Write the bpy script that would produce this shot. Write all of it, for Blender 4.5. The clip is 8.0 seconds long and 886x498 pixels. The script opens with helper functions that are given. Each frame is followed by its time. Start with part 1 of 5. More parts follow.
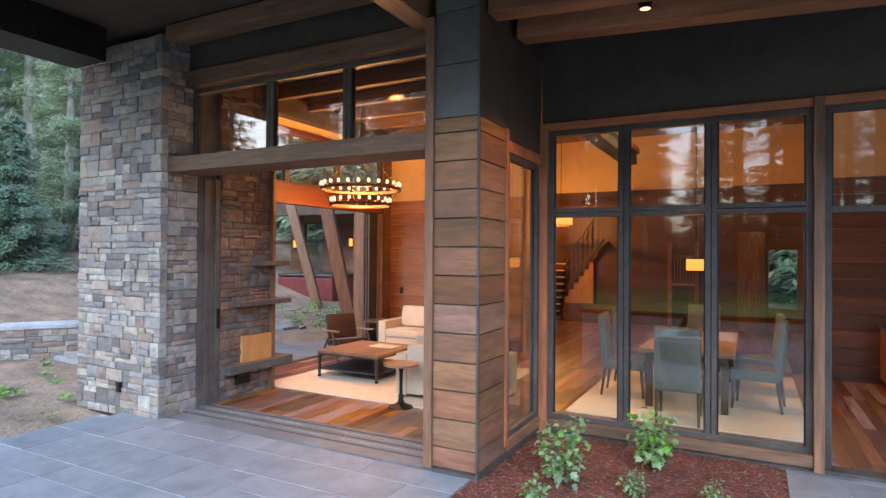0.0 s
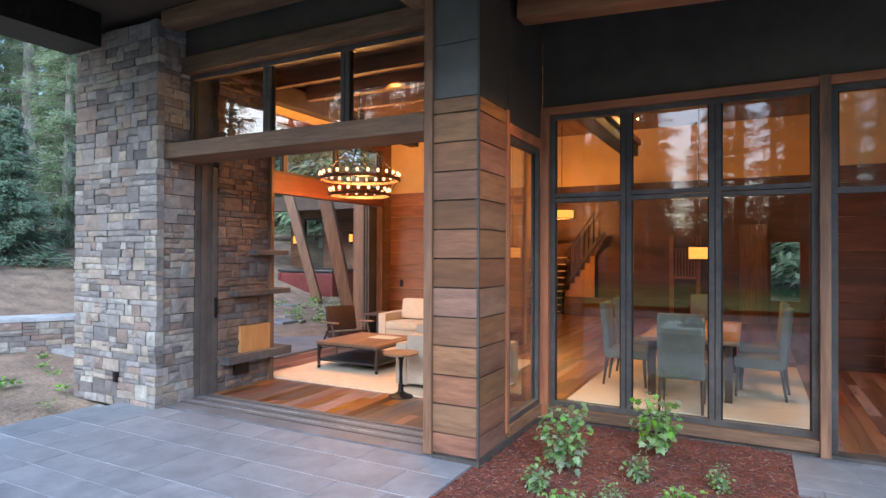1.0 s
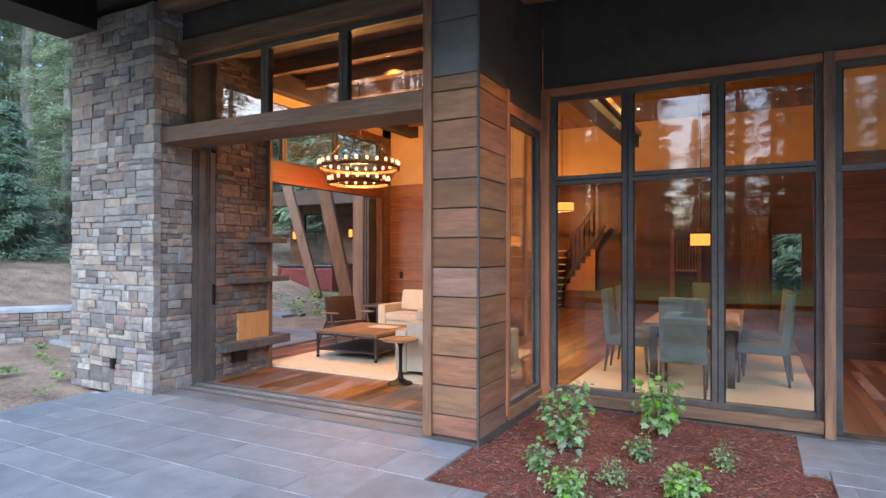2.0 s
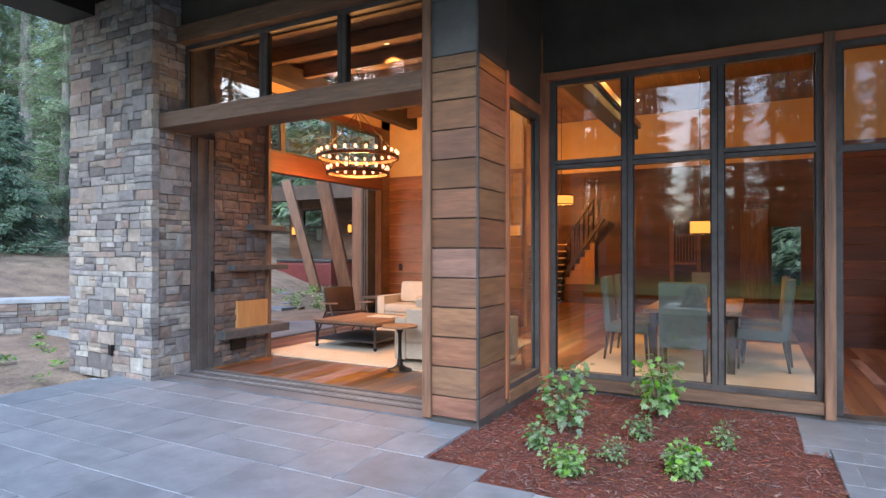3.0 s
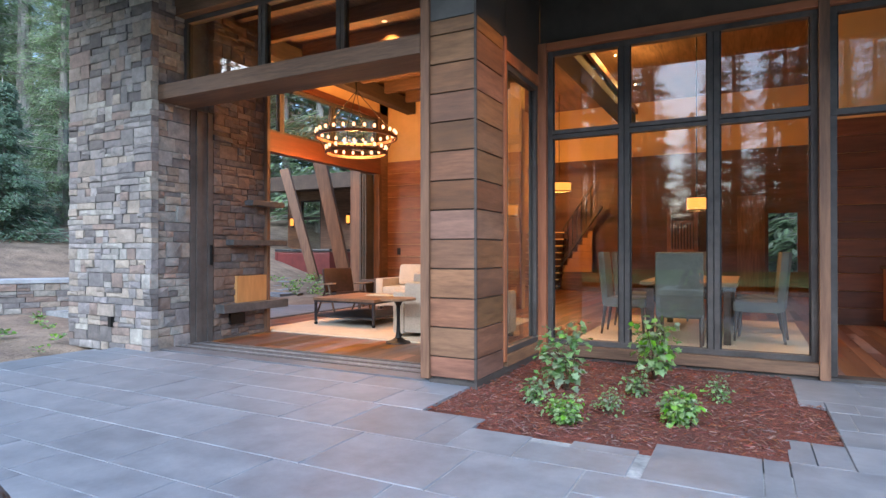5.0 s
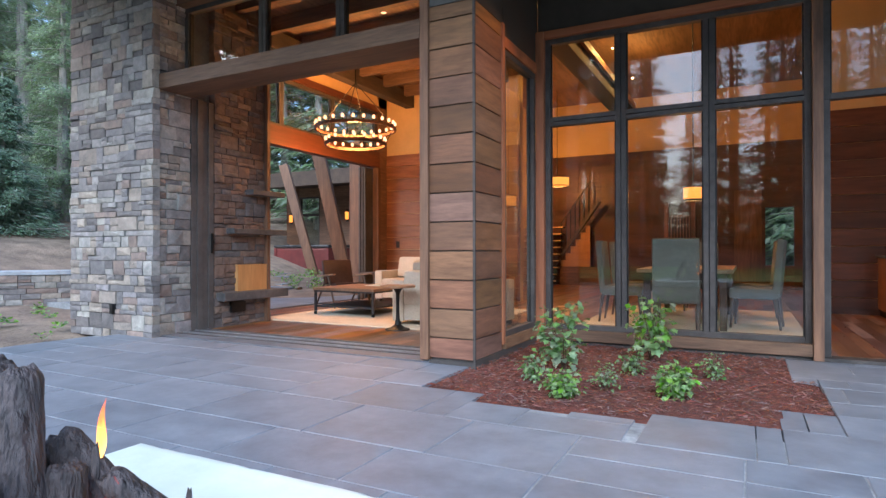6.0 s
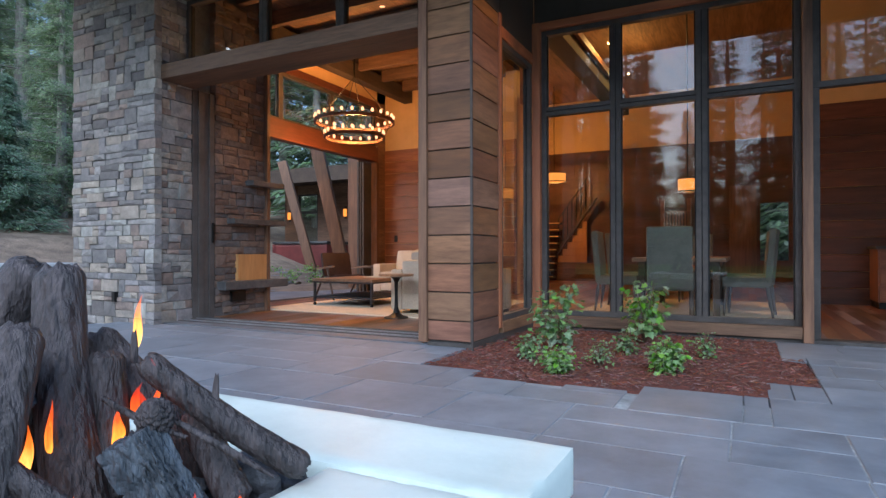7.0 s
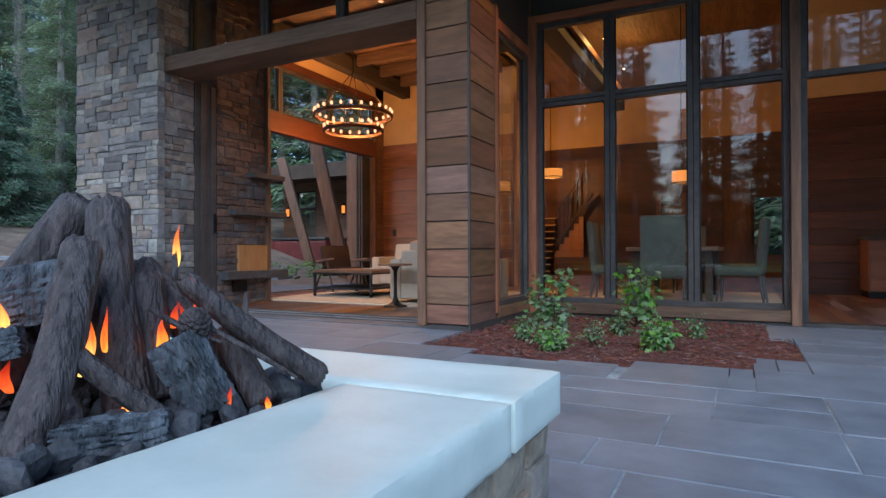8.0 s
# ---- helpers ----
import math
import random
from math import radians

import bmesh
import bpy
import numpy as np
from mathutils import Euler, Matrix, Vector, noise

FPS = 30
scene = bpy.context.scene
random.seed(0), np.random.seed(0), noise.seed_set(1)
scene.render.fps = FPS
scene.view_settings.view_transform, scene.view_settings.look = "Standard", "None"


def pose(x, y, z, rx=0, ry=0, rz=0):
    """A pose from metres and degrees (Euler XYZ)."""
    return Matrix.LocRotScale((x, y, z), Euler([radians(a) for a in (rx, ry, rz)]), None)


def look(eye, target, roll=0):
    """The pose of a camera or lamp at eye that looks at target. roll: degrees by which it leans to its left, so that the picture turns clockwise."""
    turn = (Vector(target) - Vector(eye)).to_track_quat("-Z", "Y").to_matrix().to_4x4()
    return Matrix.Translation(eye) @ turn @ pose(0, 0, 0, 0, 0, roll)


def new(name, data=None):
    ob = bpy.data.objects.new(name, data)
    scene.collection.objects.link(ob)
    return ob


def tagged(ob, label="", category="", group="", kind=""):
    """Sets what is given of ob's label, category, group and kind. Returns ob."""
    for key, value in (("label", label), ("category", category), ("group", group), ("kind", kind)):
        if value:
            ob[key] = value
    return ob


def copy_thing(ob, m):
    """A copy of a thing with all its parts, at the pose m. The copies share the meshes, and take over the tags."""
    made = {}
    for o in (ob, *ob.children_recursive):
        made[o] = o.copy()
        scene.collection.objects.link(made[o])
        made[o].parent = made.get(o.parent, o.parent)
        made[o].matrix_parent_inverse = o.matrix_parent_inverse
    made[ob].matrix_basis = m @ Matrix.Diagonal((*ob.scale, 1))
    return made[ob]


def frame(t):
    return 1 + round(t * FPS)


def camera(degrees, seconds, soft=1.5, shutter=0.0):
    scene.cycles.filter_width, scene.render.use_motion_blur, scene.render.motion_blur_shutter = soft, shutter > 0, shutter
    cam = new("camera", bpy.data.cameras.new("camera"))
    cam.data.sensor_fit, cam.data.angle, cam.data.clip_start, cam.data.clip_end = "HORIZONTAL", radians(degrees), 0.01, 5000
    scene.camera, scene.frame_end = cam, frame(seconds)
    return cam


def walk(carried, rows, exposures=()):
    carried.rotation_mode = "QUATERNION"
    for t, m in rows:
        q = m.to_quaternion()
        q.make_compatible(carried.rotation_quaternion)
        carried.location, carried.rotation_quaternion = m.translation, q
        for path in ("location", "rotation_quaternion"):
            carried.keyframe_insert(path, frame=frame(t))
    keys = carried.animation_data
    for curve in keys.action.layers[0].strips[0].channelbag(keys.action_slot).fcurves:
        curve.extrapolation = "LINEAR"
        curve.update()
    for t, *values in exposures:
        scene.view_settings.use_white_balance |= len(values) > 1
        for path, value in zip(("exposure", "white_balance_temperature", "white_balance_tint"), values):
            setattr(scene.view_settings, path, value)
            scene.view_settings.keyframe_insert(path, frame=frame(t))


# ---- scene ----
cam = camera(74.0, 8.0, soft=1.4)
PATH = [
    (0, (2.055, -4.554, 1.908), (1.124, -2.784, 1.925), 0.4),
    (0.5, (2.042, -4.506, 1.838), (1.108, -2.738, 1.853), 0.3),
    (1, (2.024, -4.474, 1.767), (1.091, -2.705, 1.781), 0.2),
    (1.5, (2.009, -4.438, 1.679), (1.075, -2.67, 1.693), 0.1),
    (3, (1.99, -4.4, 1.436), (1.059, -2.63, 1.447), -0.0),
    (3.5, (1.988, -4.396, 1.356), (1.058, -2.625, 1.367), -0.0),
    (4, (1.988, -4.406, 1.277), (1.06, -2.634, 1.286), -0.0),
    (4.5, (1.997, -4.416, 1.198), (1.07, -2.644, 1.206), -0.0),
    (6, (2.033, -4.493, 0.965), (1.112, -2.718, 0.974), -0.1),
    (6.5, (2.057, -4.533, 0.891), (1.138, -2.757, 0.902), -0.1),
    (7, (2.077, -4.587, 0.819), (1.163, -2.808, 0.831), -0.1),
    (7.5, (2.102, -4.65, 0.748), (1.191, -2.869, 0.761), -0.1),
    (8, (2.134, -4.712, 0.696), (1.227, -2.929, 0.706), -0.2),
]
walk(cam, [(t, look(eye, target, roll)) for t, eye, target, roll in PATH],
     exposures=[(0, 2.02, 5960, 10), (4.5, 2.03, 5900, 10), (6.5, 1.63, 5800, 9), (8, 0.97, 5520, 7)])

# ---- world, sun, large lights ----
world = bpy.data.worlds.new("world")
scene.world = world
world.use_nodes = True
wn, wl = world.node_tree.nodes, world.node_tree.links
sky = wn.new("ShaderNodeTexSky")
sky.sky_type = "NISHITA"
sky.sun_disc = False
sky.sun_elevation = radians(32)
sky.sun_rotation = radians(212)
sky.air_density = 1.0
sky.dust_density = 2.0
sky.ozone_density = 3.0
wl.new(sky.outputs[0], wn["Background"].inputs[0])
wn["Background"].inputs[1].default_value = 0.15


def lamp(name, kind, place, energy, colour, size=0.1, target=None, spot=120):
    data = bpy.data.lights.new(name, kind)
    data.energy, data.color = energy, colour
    if kind == "SUN":
        data.angle = radians(size)
    elif kind == "AREA":
        data.size = size
    else:
        data.shadow_soft_size = size
    if kind == "SPOT":
        data.spot_size, data.spot_blend = radians(spot), 0.6
    ob = new(name, data)
    ob.matrix_world = look(place, target) if target else pose(*place)
    return tagged(ob, kind="structure")


WARM = (1.0, 0.41, 0.10)
lamp("sun_light", "SUN", (6, -11, 9.4), 1.45, (0.82, 0.91, 1.0), 40, (-1, 0, 0))
lamp("chandelier_light", "POINT", (-3.6, 3.3, 2.92), 86, WARM, 0.16)
lamp("dining_light", "POINT", (1.35, 4.5, 1.78), 9, WARM, 0.02)
lamp("hall_light", "POINT", (-2.41, 10.6, 2.79), 44, WARM, 0.02)
for lx, ly, watts, cone in ((-2.6, 2.6, 46, 110), (-2.0, 4.4, 46, 110), (0.9, 3.3, 44, 82), (2.2, 3.3, 17, 82)):
    lamp("downlight_lamp", "SPOT", (lx, ly, 4.33), watts, WARM, 0.03, (lx, ly + 0.6, 0), cone)
lamp("soffit_lamp", "SPOT", (1.27, 0.49, 3.92), 26, WARM, 0.03, (-0.05, 0.36, 1.7), 62)
for ly in (4.0, 6.0, 8.0):
    lamp("cove_light", "POINT", (-0.06, ly, 4.52), 15, (1.0, 0.52, 0.14), 0.012)
lamp("fire_light", "POINT", (1.17, -4.06, 0.50), 0.25, (1.0, 0.33, 0.06), 0.03)


# ---- materials ----
def tree_of(name):
    m = bpy.data.materials.new(name)
    m.use_nodes = True
    return m, m.node_tree.nodes, m.node_tree.links


def material(name, dark, light, stretch=(1, 1, 1), scale=6.0, rough=0.6, metal=0.0, bump=0.15, vary=0.0,
             hue=0.0, big=0.35, bump_scale=None, spec=0.5, depth=0.01, island=False, coat=0.0, sat=(0.35, 1.35)):
    """Two scales of noise between two colours, fine relief, and a tone of its own for each piece."""
    m, n, k = tree_of(name)
    b = n["Principled BSDF"]
    b.inputs["Metallic"].default_value = metal
    b.inputs["Specular IOR Level"].default_value = spec
    b.inputs["Coat Weight"].default_value = coat
    geo, info = n.new("ShaderNodeNewGeometry"), n.new("ShaderNodeObjectInfo")
    chance = geo.outputs["Random Per Island"] if island else info.outputs["Random"]
    shift = n.new("ShaderNodeVectorMath")
    shift.operation = "MULTIPLY_ADD"
    mul = n.new("ShaderNodeMath")
    mul.operation = "MULTIPLY"
    mul.inputs[1].default_value = 37.0 if vary else 0.0
    k.new(chance, mul.inputs[0])
    shift.inputs[1].default_value = stretch
    k.new(geo.outputs["Position"], shift.inputs[0])
    k.new(mul.outputs[0], shift.inputs[2])
    fine, wide = n.new("ShaderNodeTexNoise"), n.new("ShaderNodeTexNoise")
    fine.inputs["Scale"].default_value, fine.inputs["Detail"].default_value = scale, 8
    fine.inputs["Roughness"].default_value = 0.65
    wide.inputs["Scale"].default_value, wide.inputs["Detail"].default_value = scale * 0.17, 3
    k.new(shift.outputs[0], fine.inputs["Vector"])
    k.new(shift.outputs[0], wide.inputs["Vector"])
    ramp = n.new("ShaderNodeValToRGB")
    ramp.color_ramp.elements[0].position, ramp.color_ramp.elements[1].position = 0.3, 0.7
    ramp.color_ramp.elements[0].color, ramp.color_ramp.elements[1].color = (*dark, 1), (*light, 1)
    k.new(fine.outputs["Fac"], ramp.inputs[0])
    hsv = n.new("ShaderNodeHueSaturation")
    k.new(ramp.outputs[0], hsv.inputs["Color"])
    span = n.new("ShaderNodeMapRange")
    span.inputs["From Min"].default_value, span.inputs["From Max"].default_value = 0.25, 0.75
    span.inputs["To Min"].default_value, span.inputs["To Max"].default_value = 1 - big, 1 + big
    k.new(wide.outputs["Fac"], span.inputs["Value"])
    tone = n.new("ShaderNodeMath")
    tone.operation = "MULTIPLY_ADD"
    k.new(chance, tone.inputs[0])
    tone.inputs[1].default_value = 2 * vary
    tone.inputs[2].default_value = -vary
    add = n.new("ShaderNodeMath")
    k.new(tone.outputs[0], add.inputs[0])
    k.new(span.outputs[0], add.inputs[1])
    k.new(add.outputs[0], hsv.inputs["Value"])
    if hue:
        white = n.new("ShaderNodeTexWhiteNoise")
        white.noise_dimensions = "1D"
        k.new(chance, white.inputs["W"])
        hr = n.new("ShaderNodeMapRange")
        hr.inputs["To Min"].default_value, hr.inputs["To Max"].default_value = 0.5 - hue, 0.5 + hue
        k.new(white.outputs["Value"], hr.inputs["Value"])
        k.new(hr.outputs[0], hsv.inputs["Hue"])
        sr = n.new("ShaderNodeMapRange")
        sr.inputs["To Min"].default_value, sr.inputs["To Max"].default_value = sat
        k.new(white.outputs["Color"], sr.inputs["Value"])
        k.new(sr.outputs[0], hsv.inputs["Saturation"])
    k.new(hsv.outputs[0], b.inputs["Base Color"])
    rr = n.new("ShaderNodeMapRange")
    rr.inputs["To Min"].default_value, rr.inputs["To Max"].default_value = max(0.03, rough - 0.14), min(1, rough + 0.14)
    k.new(fine.outputs["Fac"], rr.inputs["Value"])
    k.new(rr.outputs[0], b.inputs["Roughness"])
    bm_node = n.new("ShaderNodeBump")
    bm_node.inputs["Strength"].default_value, bm_node.inputs["Distance"].default_value = bump, depth
    if bump_scale:
        grit = n.new("ShaderNodeTexNoise")
        grit.inputs["Scale"].default_value, grit.inputs["Detail"].default_value = bump_scale, 6
        k.new(shift.outputs[0], grit.inputs["Vector"])
        k.new(grit.outputs["Fac"], bm_node.inputs["Height"])
    else:
        k.new(fine.outputs["Fac"], bm_node.inputs["Height"])
    k.new(bm_node.outputs[0], b.inputs["Normal"])
    return m


def foliage(name, dark, light, through_light=0.4, **k):
    """Leaf or needle surface that also lets light through."""
    m = material(name, dark, light, **k)
    n, l = m.node_tree.nodes, m.node_tree.links
    t, mix = n.new("ShaderNodeBsdfTranslucent"), n.new("ShaderNodeMixShader")
    l.new(n["Principled BSDF"].inputs["Base Color"].links[0].from_socket, t.inputs[0])
    mix.inputs[0].default_value = through_light
    l.new(n["Principled BSDF"].outputs[0], mix.inputs[1])
    l.new(t.outputs[0], mix.inputs[2])
    l.new(mix.outputs[0], n["Material Output"].inputs[0])
    return m


def glowing(name, colour, strength):
    m, n, k = tree_of(name)
    e = n.new("ShaderNodeEmission")
    e.inputs[0].default_value, e.inputs[1].default_value = (*colour, 1), strength
    k.new(e.outputs[0], n["Material Output"].inputs[0])
    return m


def glass_material(name, tint=(1, 1, 1), ior=1.55):
    m, n, k = tree_of(name)
    g = n.new("ShaderNodeBsdfGlass")
    g.inputs["Color"].default_value = (*tint, 1)
    g.inputs["Roughness"].default_value = 0.0
    g.inputs["IOR"].default_value = ior
    k.new(g.outputs[0], n["Material Output"].inputs[0])
    return m




def stone_material(name, island=False, tones=()):
    """Ledge stone whose pieces take one of several natural tones."""
    m = material(name, (0.56, 0.56, 0.55), (1.20, 1.17, 1.12), scale=11, rough=0.85, bump=0.7, vary=0.10, bump_scale=38, big=0.25, island=island)
    n, k = m.node_tree.nodes, m.node_tree.links
    b = n["Principled BSDF"]
    old = b.inputs["Base Color"].links[0].from_socket
    chance = [x for x in n if x.bl_idname == ("ShaderNodeNewGeometry" if island else "ShaderNodeObjectInfo")][0]
    white = n.new("ShaderNodeTexWhiteNoise")
    white.noise_dimensions = "1D"
    k.new(chance.outputs["Random Per Island" if island else "Random"], white.inputs["W"])
    ramp = n.new("ShaderNodeValToRGB")
    ramp.color_ramp.interpolation = "CONSTANT"
    tones = tones or ((0.178, 0.168, 0.168), (0.27, 0.232, 0.20), (0.212, 0.198, 0.195), (0.30, 0.29, 0.272), (0.235, 0.182, 0.158), (0.275, 0.26, 0.252), (0.14, 0.128, 0.125), (0.32, 0.278, 0.235), (0.222, 0.208, 0.212), (0.33, 0.315, 0.285))
    for i, c in enumerate(tones):
        e = ramp.color_ramp.elements[i] if i < 2 else ramp.color_ramp.elements.new(i / len(tones))
        e.position, e.color = i / len(tones), (*c, 1)
    k.new(white.outputs["Value"], ramp.inputs[0])
    mix = n.new("ShaderNodeMix")
    mix.data_type, mix.blend_type = "RGBA", "MULTIPLY"
    mix.inputs["Factor"].default_value = 1.0
    k.new(ramp.outputs[0], mix.inputs["A"])
    k.new(old, mix.inputs["B"])
    k.new(mix.outputs["Result"], b.inputs["Base Color"])
    return m


STONE = stone_material("ledge_stone")
# Chimney stone again, with the warm indoor lamplight put into its tones.
LAMPLIT_STONE = stone_material("lamplit_fireplace_stone", False, ((0.17, 0.115, 0.09), (0.13, 0.10, 0.09), (0.22, 0.15, 0.115), (0.15, 0.13, 0.125), (0.19, 0.12, 0.09)))
MORTAR = material("grey_mortar", (0.11, 0.105, 0.098), (0.19, 0.182, 0.172), scale=30, rough=0.95, bump=0.4)
CEDAR_X = material("stained_cedar_boards", (0.105, 0.048, 0.026), (0.235, 0.118, 0.064), stretch=(1, 7, 7), scale=3.2, rough=0.62, bump=0.45, vary=0.32, hue=0.012, sat=(0.8, 1.2))
CEDAR_Y = material("stained_cedar_side", (0.105, 0.048, 0.026), (0.235, 0.118, 0.064), stretch=(7, 1, 7), scale=3.2, rough=0.62, bump=0.45, vary=0.32, hue=0.012, sat=(0.8, 1.2))
CEDAR_DARK = material("dark_cedar_wall", (0.07, 0.026, 0.013), (0.15, 0.06, 0.03), stretch=(1, 8, 8), scale=2.5, rough=0.5, bump=0.1, vary=0.2)
BEAM_X = material("rough_timber_beam", (0.075, 0.04, 0.022), (0.185, 0.105, 0.06), stretch=(1, 10, 10), scale=2.6, rough=0.7, bump=0.35, bump_scale=9)
BEAM_Y = material("rough_timber_joist", (0.10, 0.05, 0.025), (0.26, 0.14, 0.07), stretch=(10, 1, 10), scale=2.6, rough=0.7, bump=0.35)
# Cedar trim with the orange lamplight on it put into the colour.
LAMPLIT_TRIM = material("lamplit_cedar_trim", (0.21, 0.070, 0.030), (0.35, 0.13, 0.056), stretch=(10, 10, 1), scale=2.6, rough=0.6, bump=0.25, vary=0.1)
TRIM_Z = material("cedar_trim_upright", (0.09, 0.043, 0.024), (0.21, 0.11, 0.06), stretch=(10, 10, 1), scale=2.6, rough=0.65, bump=0.25, vary=0.1)
STEEL = material("dark_bronze_metal", (0.050, 0.043, 0.039), (0.082, 0.072, 0.065), scale=12, rough=0.6, metal=0.0, bump=0.03, spec=0.3)
JAMB = material("bronze_door_panel", (0.075, 0.064, 0.058), (0.11, 0.096, 0.088), scale=9, rough=0.6, bump=0.04, spec=0.3)
BLACK = material("blackened_steel", (0.012, 0.012, 0.012), (0.03, 0.028, 0.026), scale=20, rough=0.5, metal=0.6, bump=0.05)
PANEL = material("slate_grey_panel", (0.06, 0.058, 0.055), (0.10, 0.098, 0.092), scale=5, rough=0.6, bump=0.08, vary=0.12)
# Slate panel again, its colour darkened for the shade under the roof.
SHADED_PANEL = material("shaded_slate_panel", (0.036, 0.029, 0.023), (0.062, 0.051, 0.042), scale=5, rough=0.6, bump=0.08)
# Head trim, redder still: its orange lamplight is part of the colour.
LAMPLIT_HEAD_TRIM = material("lamplit_cedar_head_trim", (0.27, 0.085, 0.034), (0.40, 0.145, 0.06), stretch=(1, 9, 9), scale=2.6, rough=0.65, bump=0.2)
# Joist timber whose orange-red holds the lamplight that falls on it.
LAMPLIT_JOIST = material("lamplit_joist", (0.20, 0.08, 0.035), (0.34, 0.15, 0.07), stretch=(1, 9, 9), scale=2.6, rough=0.65, bump=0.2)
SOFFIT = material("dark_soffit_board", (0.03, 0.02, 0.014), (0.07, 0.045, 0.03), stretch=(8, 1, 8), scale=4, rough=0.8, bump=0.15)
PLASTER = material("cream_plaster", (0.60, 0.40, 0.17), (0.70, 0.48, 0.22), scale=3, rough=0.9, bump=0.05, big=0.06)
PAVER = material("bluestone_paver", (0.112, 0.124, 0.145), (0.195, 0.212, 0.238), scale=4.5, rough=0.58, bump=0.12, vary=0.06, big=0.16, bump_scale=30)
GROUT = material("paver_joint", (0.17, 0.18, 0.19), (0.30, 0.31, 0.31), scale=30, rough=0.95, bump=0.2)
EARTH = material("forest_soil", (0.10, 0.07, 0.05), (0.27, 0.20, 0.14), scale=2.2, rough=0.95, bump=0.7, bump_scale=14, depth=0.05)
MULCH = material("red_bark_mulch", (0.050, 0.0125, 0.008), (0.17, 0.043, 0.025), scale=22, rough=0.9, bump=0.9, bump_scale=60, depth=0.03)
CHIP = material("bark_chip", (0.060, 0.016, 0.010), (0.22, 0.068, 0.040), scale=40, rough=0.85, bump=0.3, island=True, vary=0.5, hue=0.02)
FLOOR_W = material("walnut_floor_plank", (0.10, 0.036, 0.016), (0.30, 0.125, 0.055), stretch=(12, 1.2, 1), scale=2.2, rough=0.32, bump=0.05, vary=0.6, hue=0.015)
CONCRETE = material("pale_cast_concrete", (0.50, 0.555, 0.50), (0.63, 0.68, 0.615), scale=5, rough=0.5, bump=0.12, big=0.16, bump_scale=70, depth=0.004)
BARK = material("conifer_bark", (0.18, 0.16, 0.14), (0.40, 0.36, 0.32), stretch=(6, 6, 1), scale=4, rough=0.95, bump=0.6)
NEEDLES = foliage("conifer_needles", (0.15, 0.225, 0.12), (0.32, 0.41, 0.22), 0.5, scale=1.6, rough=0.8, bump=0.0, vary=0.35, island=True, hue=0.02)
GLASS = glass_material("window_glass", (0.93, 0.95, 0.94), 1.58)
GRASS = foliage("meadow_grass", (0.10, 0.21, 0.03), (0.22, 0.36, 0.07), 0.15, scale=3, rough=0.9, bump=0.6, bump_scale=40, depth=0.05)
HEARTH = material("dark_hearth_slab", (0.05, 0.047, 0.045), (0.11, 0.10, 0.095), scale=10, rough=0.7, bump=0.3)


# ---- mesh helpers ----
def box(bm, x0, x1, y0, y1, z0, z1, bevel=0.0, turn=None):
    r = bmesh.ops.create_cube(bm, size=1.0)
    vs = r["verts"]
    bmesh.ops.scale(bm, vec=(x1 - x0, y1 - y0, z1 - z0), verts=vs)
    if bevel:
        es = list({e for v in vs for e in v.link_edges})
        g = bmesh.ops.bevel(bm, geom=es, offset=bevel, segments=2, affect="EDGES", profile=0.6)
        vs = list({v for f in g["faces"] for v in f.verts} | {v for v in vs if v.is_valid})
    if turn is not None:
        bmesh.ops.transform(bm, matrix=turn, verts=vs)
    bmesh.ops.translate(bm, vec=((x0 + x1) / 2, (y0 + y1) / 2, (z0 + z1) / 2), verts=vs)
    return vs


def tube(bm, a, b, r0, r1=None, sides=10):
    a, b = Vector(a), Vector(b)
    r = bmesh.ops.create_cone(bm, cap_ends=True, segments=sides, radius1=r0, radius2=r0 if r1 is None else r1, depth=(b - a).length)
    m = Matrix.Translation((a + b) / 2) @ (b - a).to_track_quat("Z", "Y").to_matrix().to_4x4()
    bmesh.ops.transform(bm, matrix=m, verts=r["verts"])
    return r["verts"]


def ring(bm, centre, r, w, h, sides=48):
    """A flat hoop with a rectangular section."""
    cx, cy, cz = centre
    rows = []
    for i in range(sides):
        a = 2 * math.pi * i / sides
        c, s = math.cos(a), math.sin(a)
        rows.append([bm.verts.new((cx + c * q, cy + s * q, cz + dz)) for q, dz in ((r - w, 0), (r, 0), (r, h), (r - w, h))])
    for i in range(sides):
        p, q = rows[i], rows[(i + 1) % sides]
        for j in range(4):
            bm.faces.new((p[j], q[j], q[(j + 1) % 4], p[(j + 1) % 4]))


def smooth(ob, angle=40):
    for p in ob.data.polygons:
        p.use_smooth = True
    ob.data.set_sharp_from_angle(angle=radians(angle))
    return ob


def part(name, bm, mat, parent=None, label="", at=(0, 0, 0)):
    bmesh.ops.recalc_face_normals(bm, faces=bm.faces[:])
    me = bpy.data.meshes.new(name)
    bm.to_mesh(me)
    bm.free()
    me.materials.append(mat)
    ob = new(name, me)
    ob.parent = parent
    ob.location = at
    if label:
        ob["label"] = label
    return ob


def boxpart(name, dims, mat, parent=None, label="", bevel=0.0):
    bm = bmesh.new()
    box(bm, *dims, bevel=bevel)
    return part(name, bm, mat, parent, label)


def thing(name, label, category, at=(0, 0, 0), group="", kind=""):
    ob = new(name)
    ob.location = at
    ob.empty_display_size = 0.1
    return tagged(ob, label, category, group, kind)


def structure(name, dims, mat, label, category, bevel=0.0):
    ob = boxpart(name, dims, mat, None, bevel=bevel)
    return tagged(ob, label, category, kind="structure")


def piece(name, me, parent, at, scale=(1, 1, 1), turn=(0, 0, 0)):
    ob = new(name, me)
    ob.parent = parent
    ob.location, ob.scale, ob.rotation_euler = at, scale, turn
    return ob


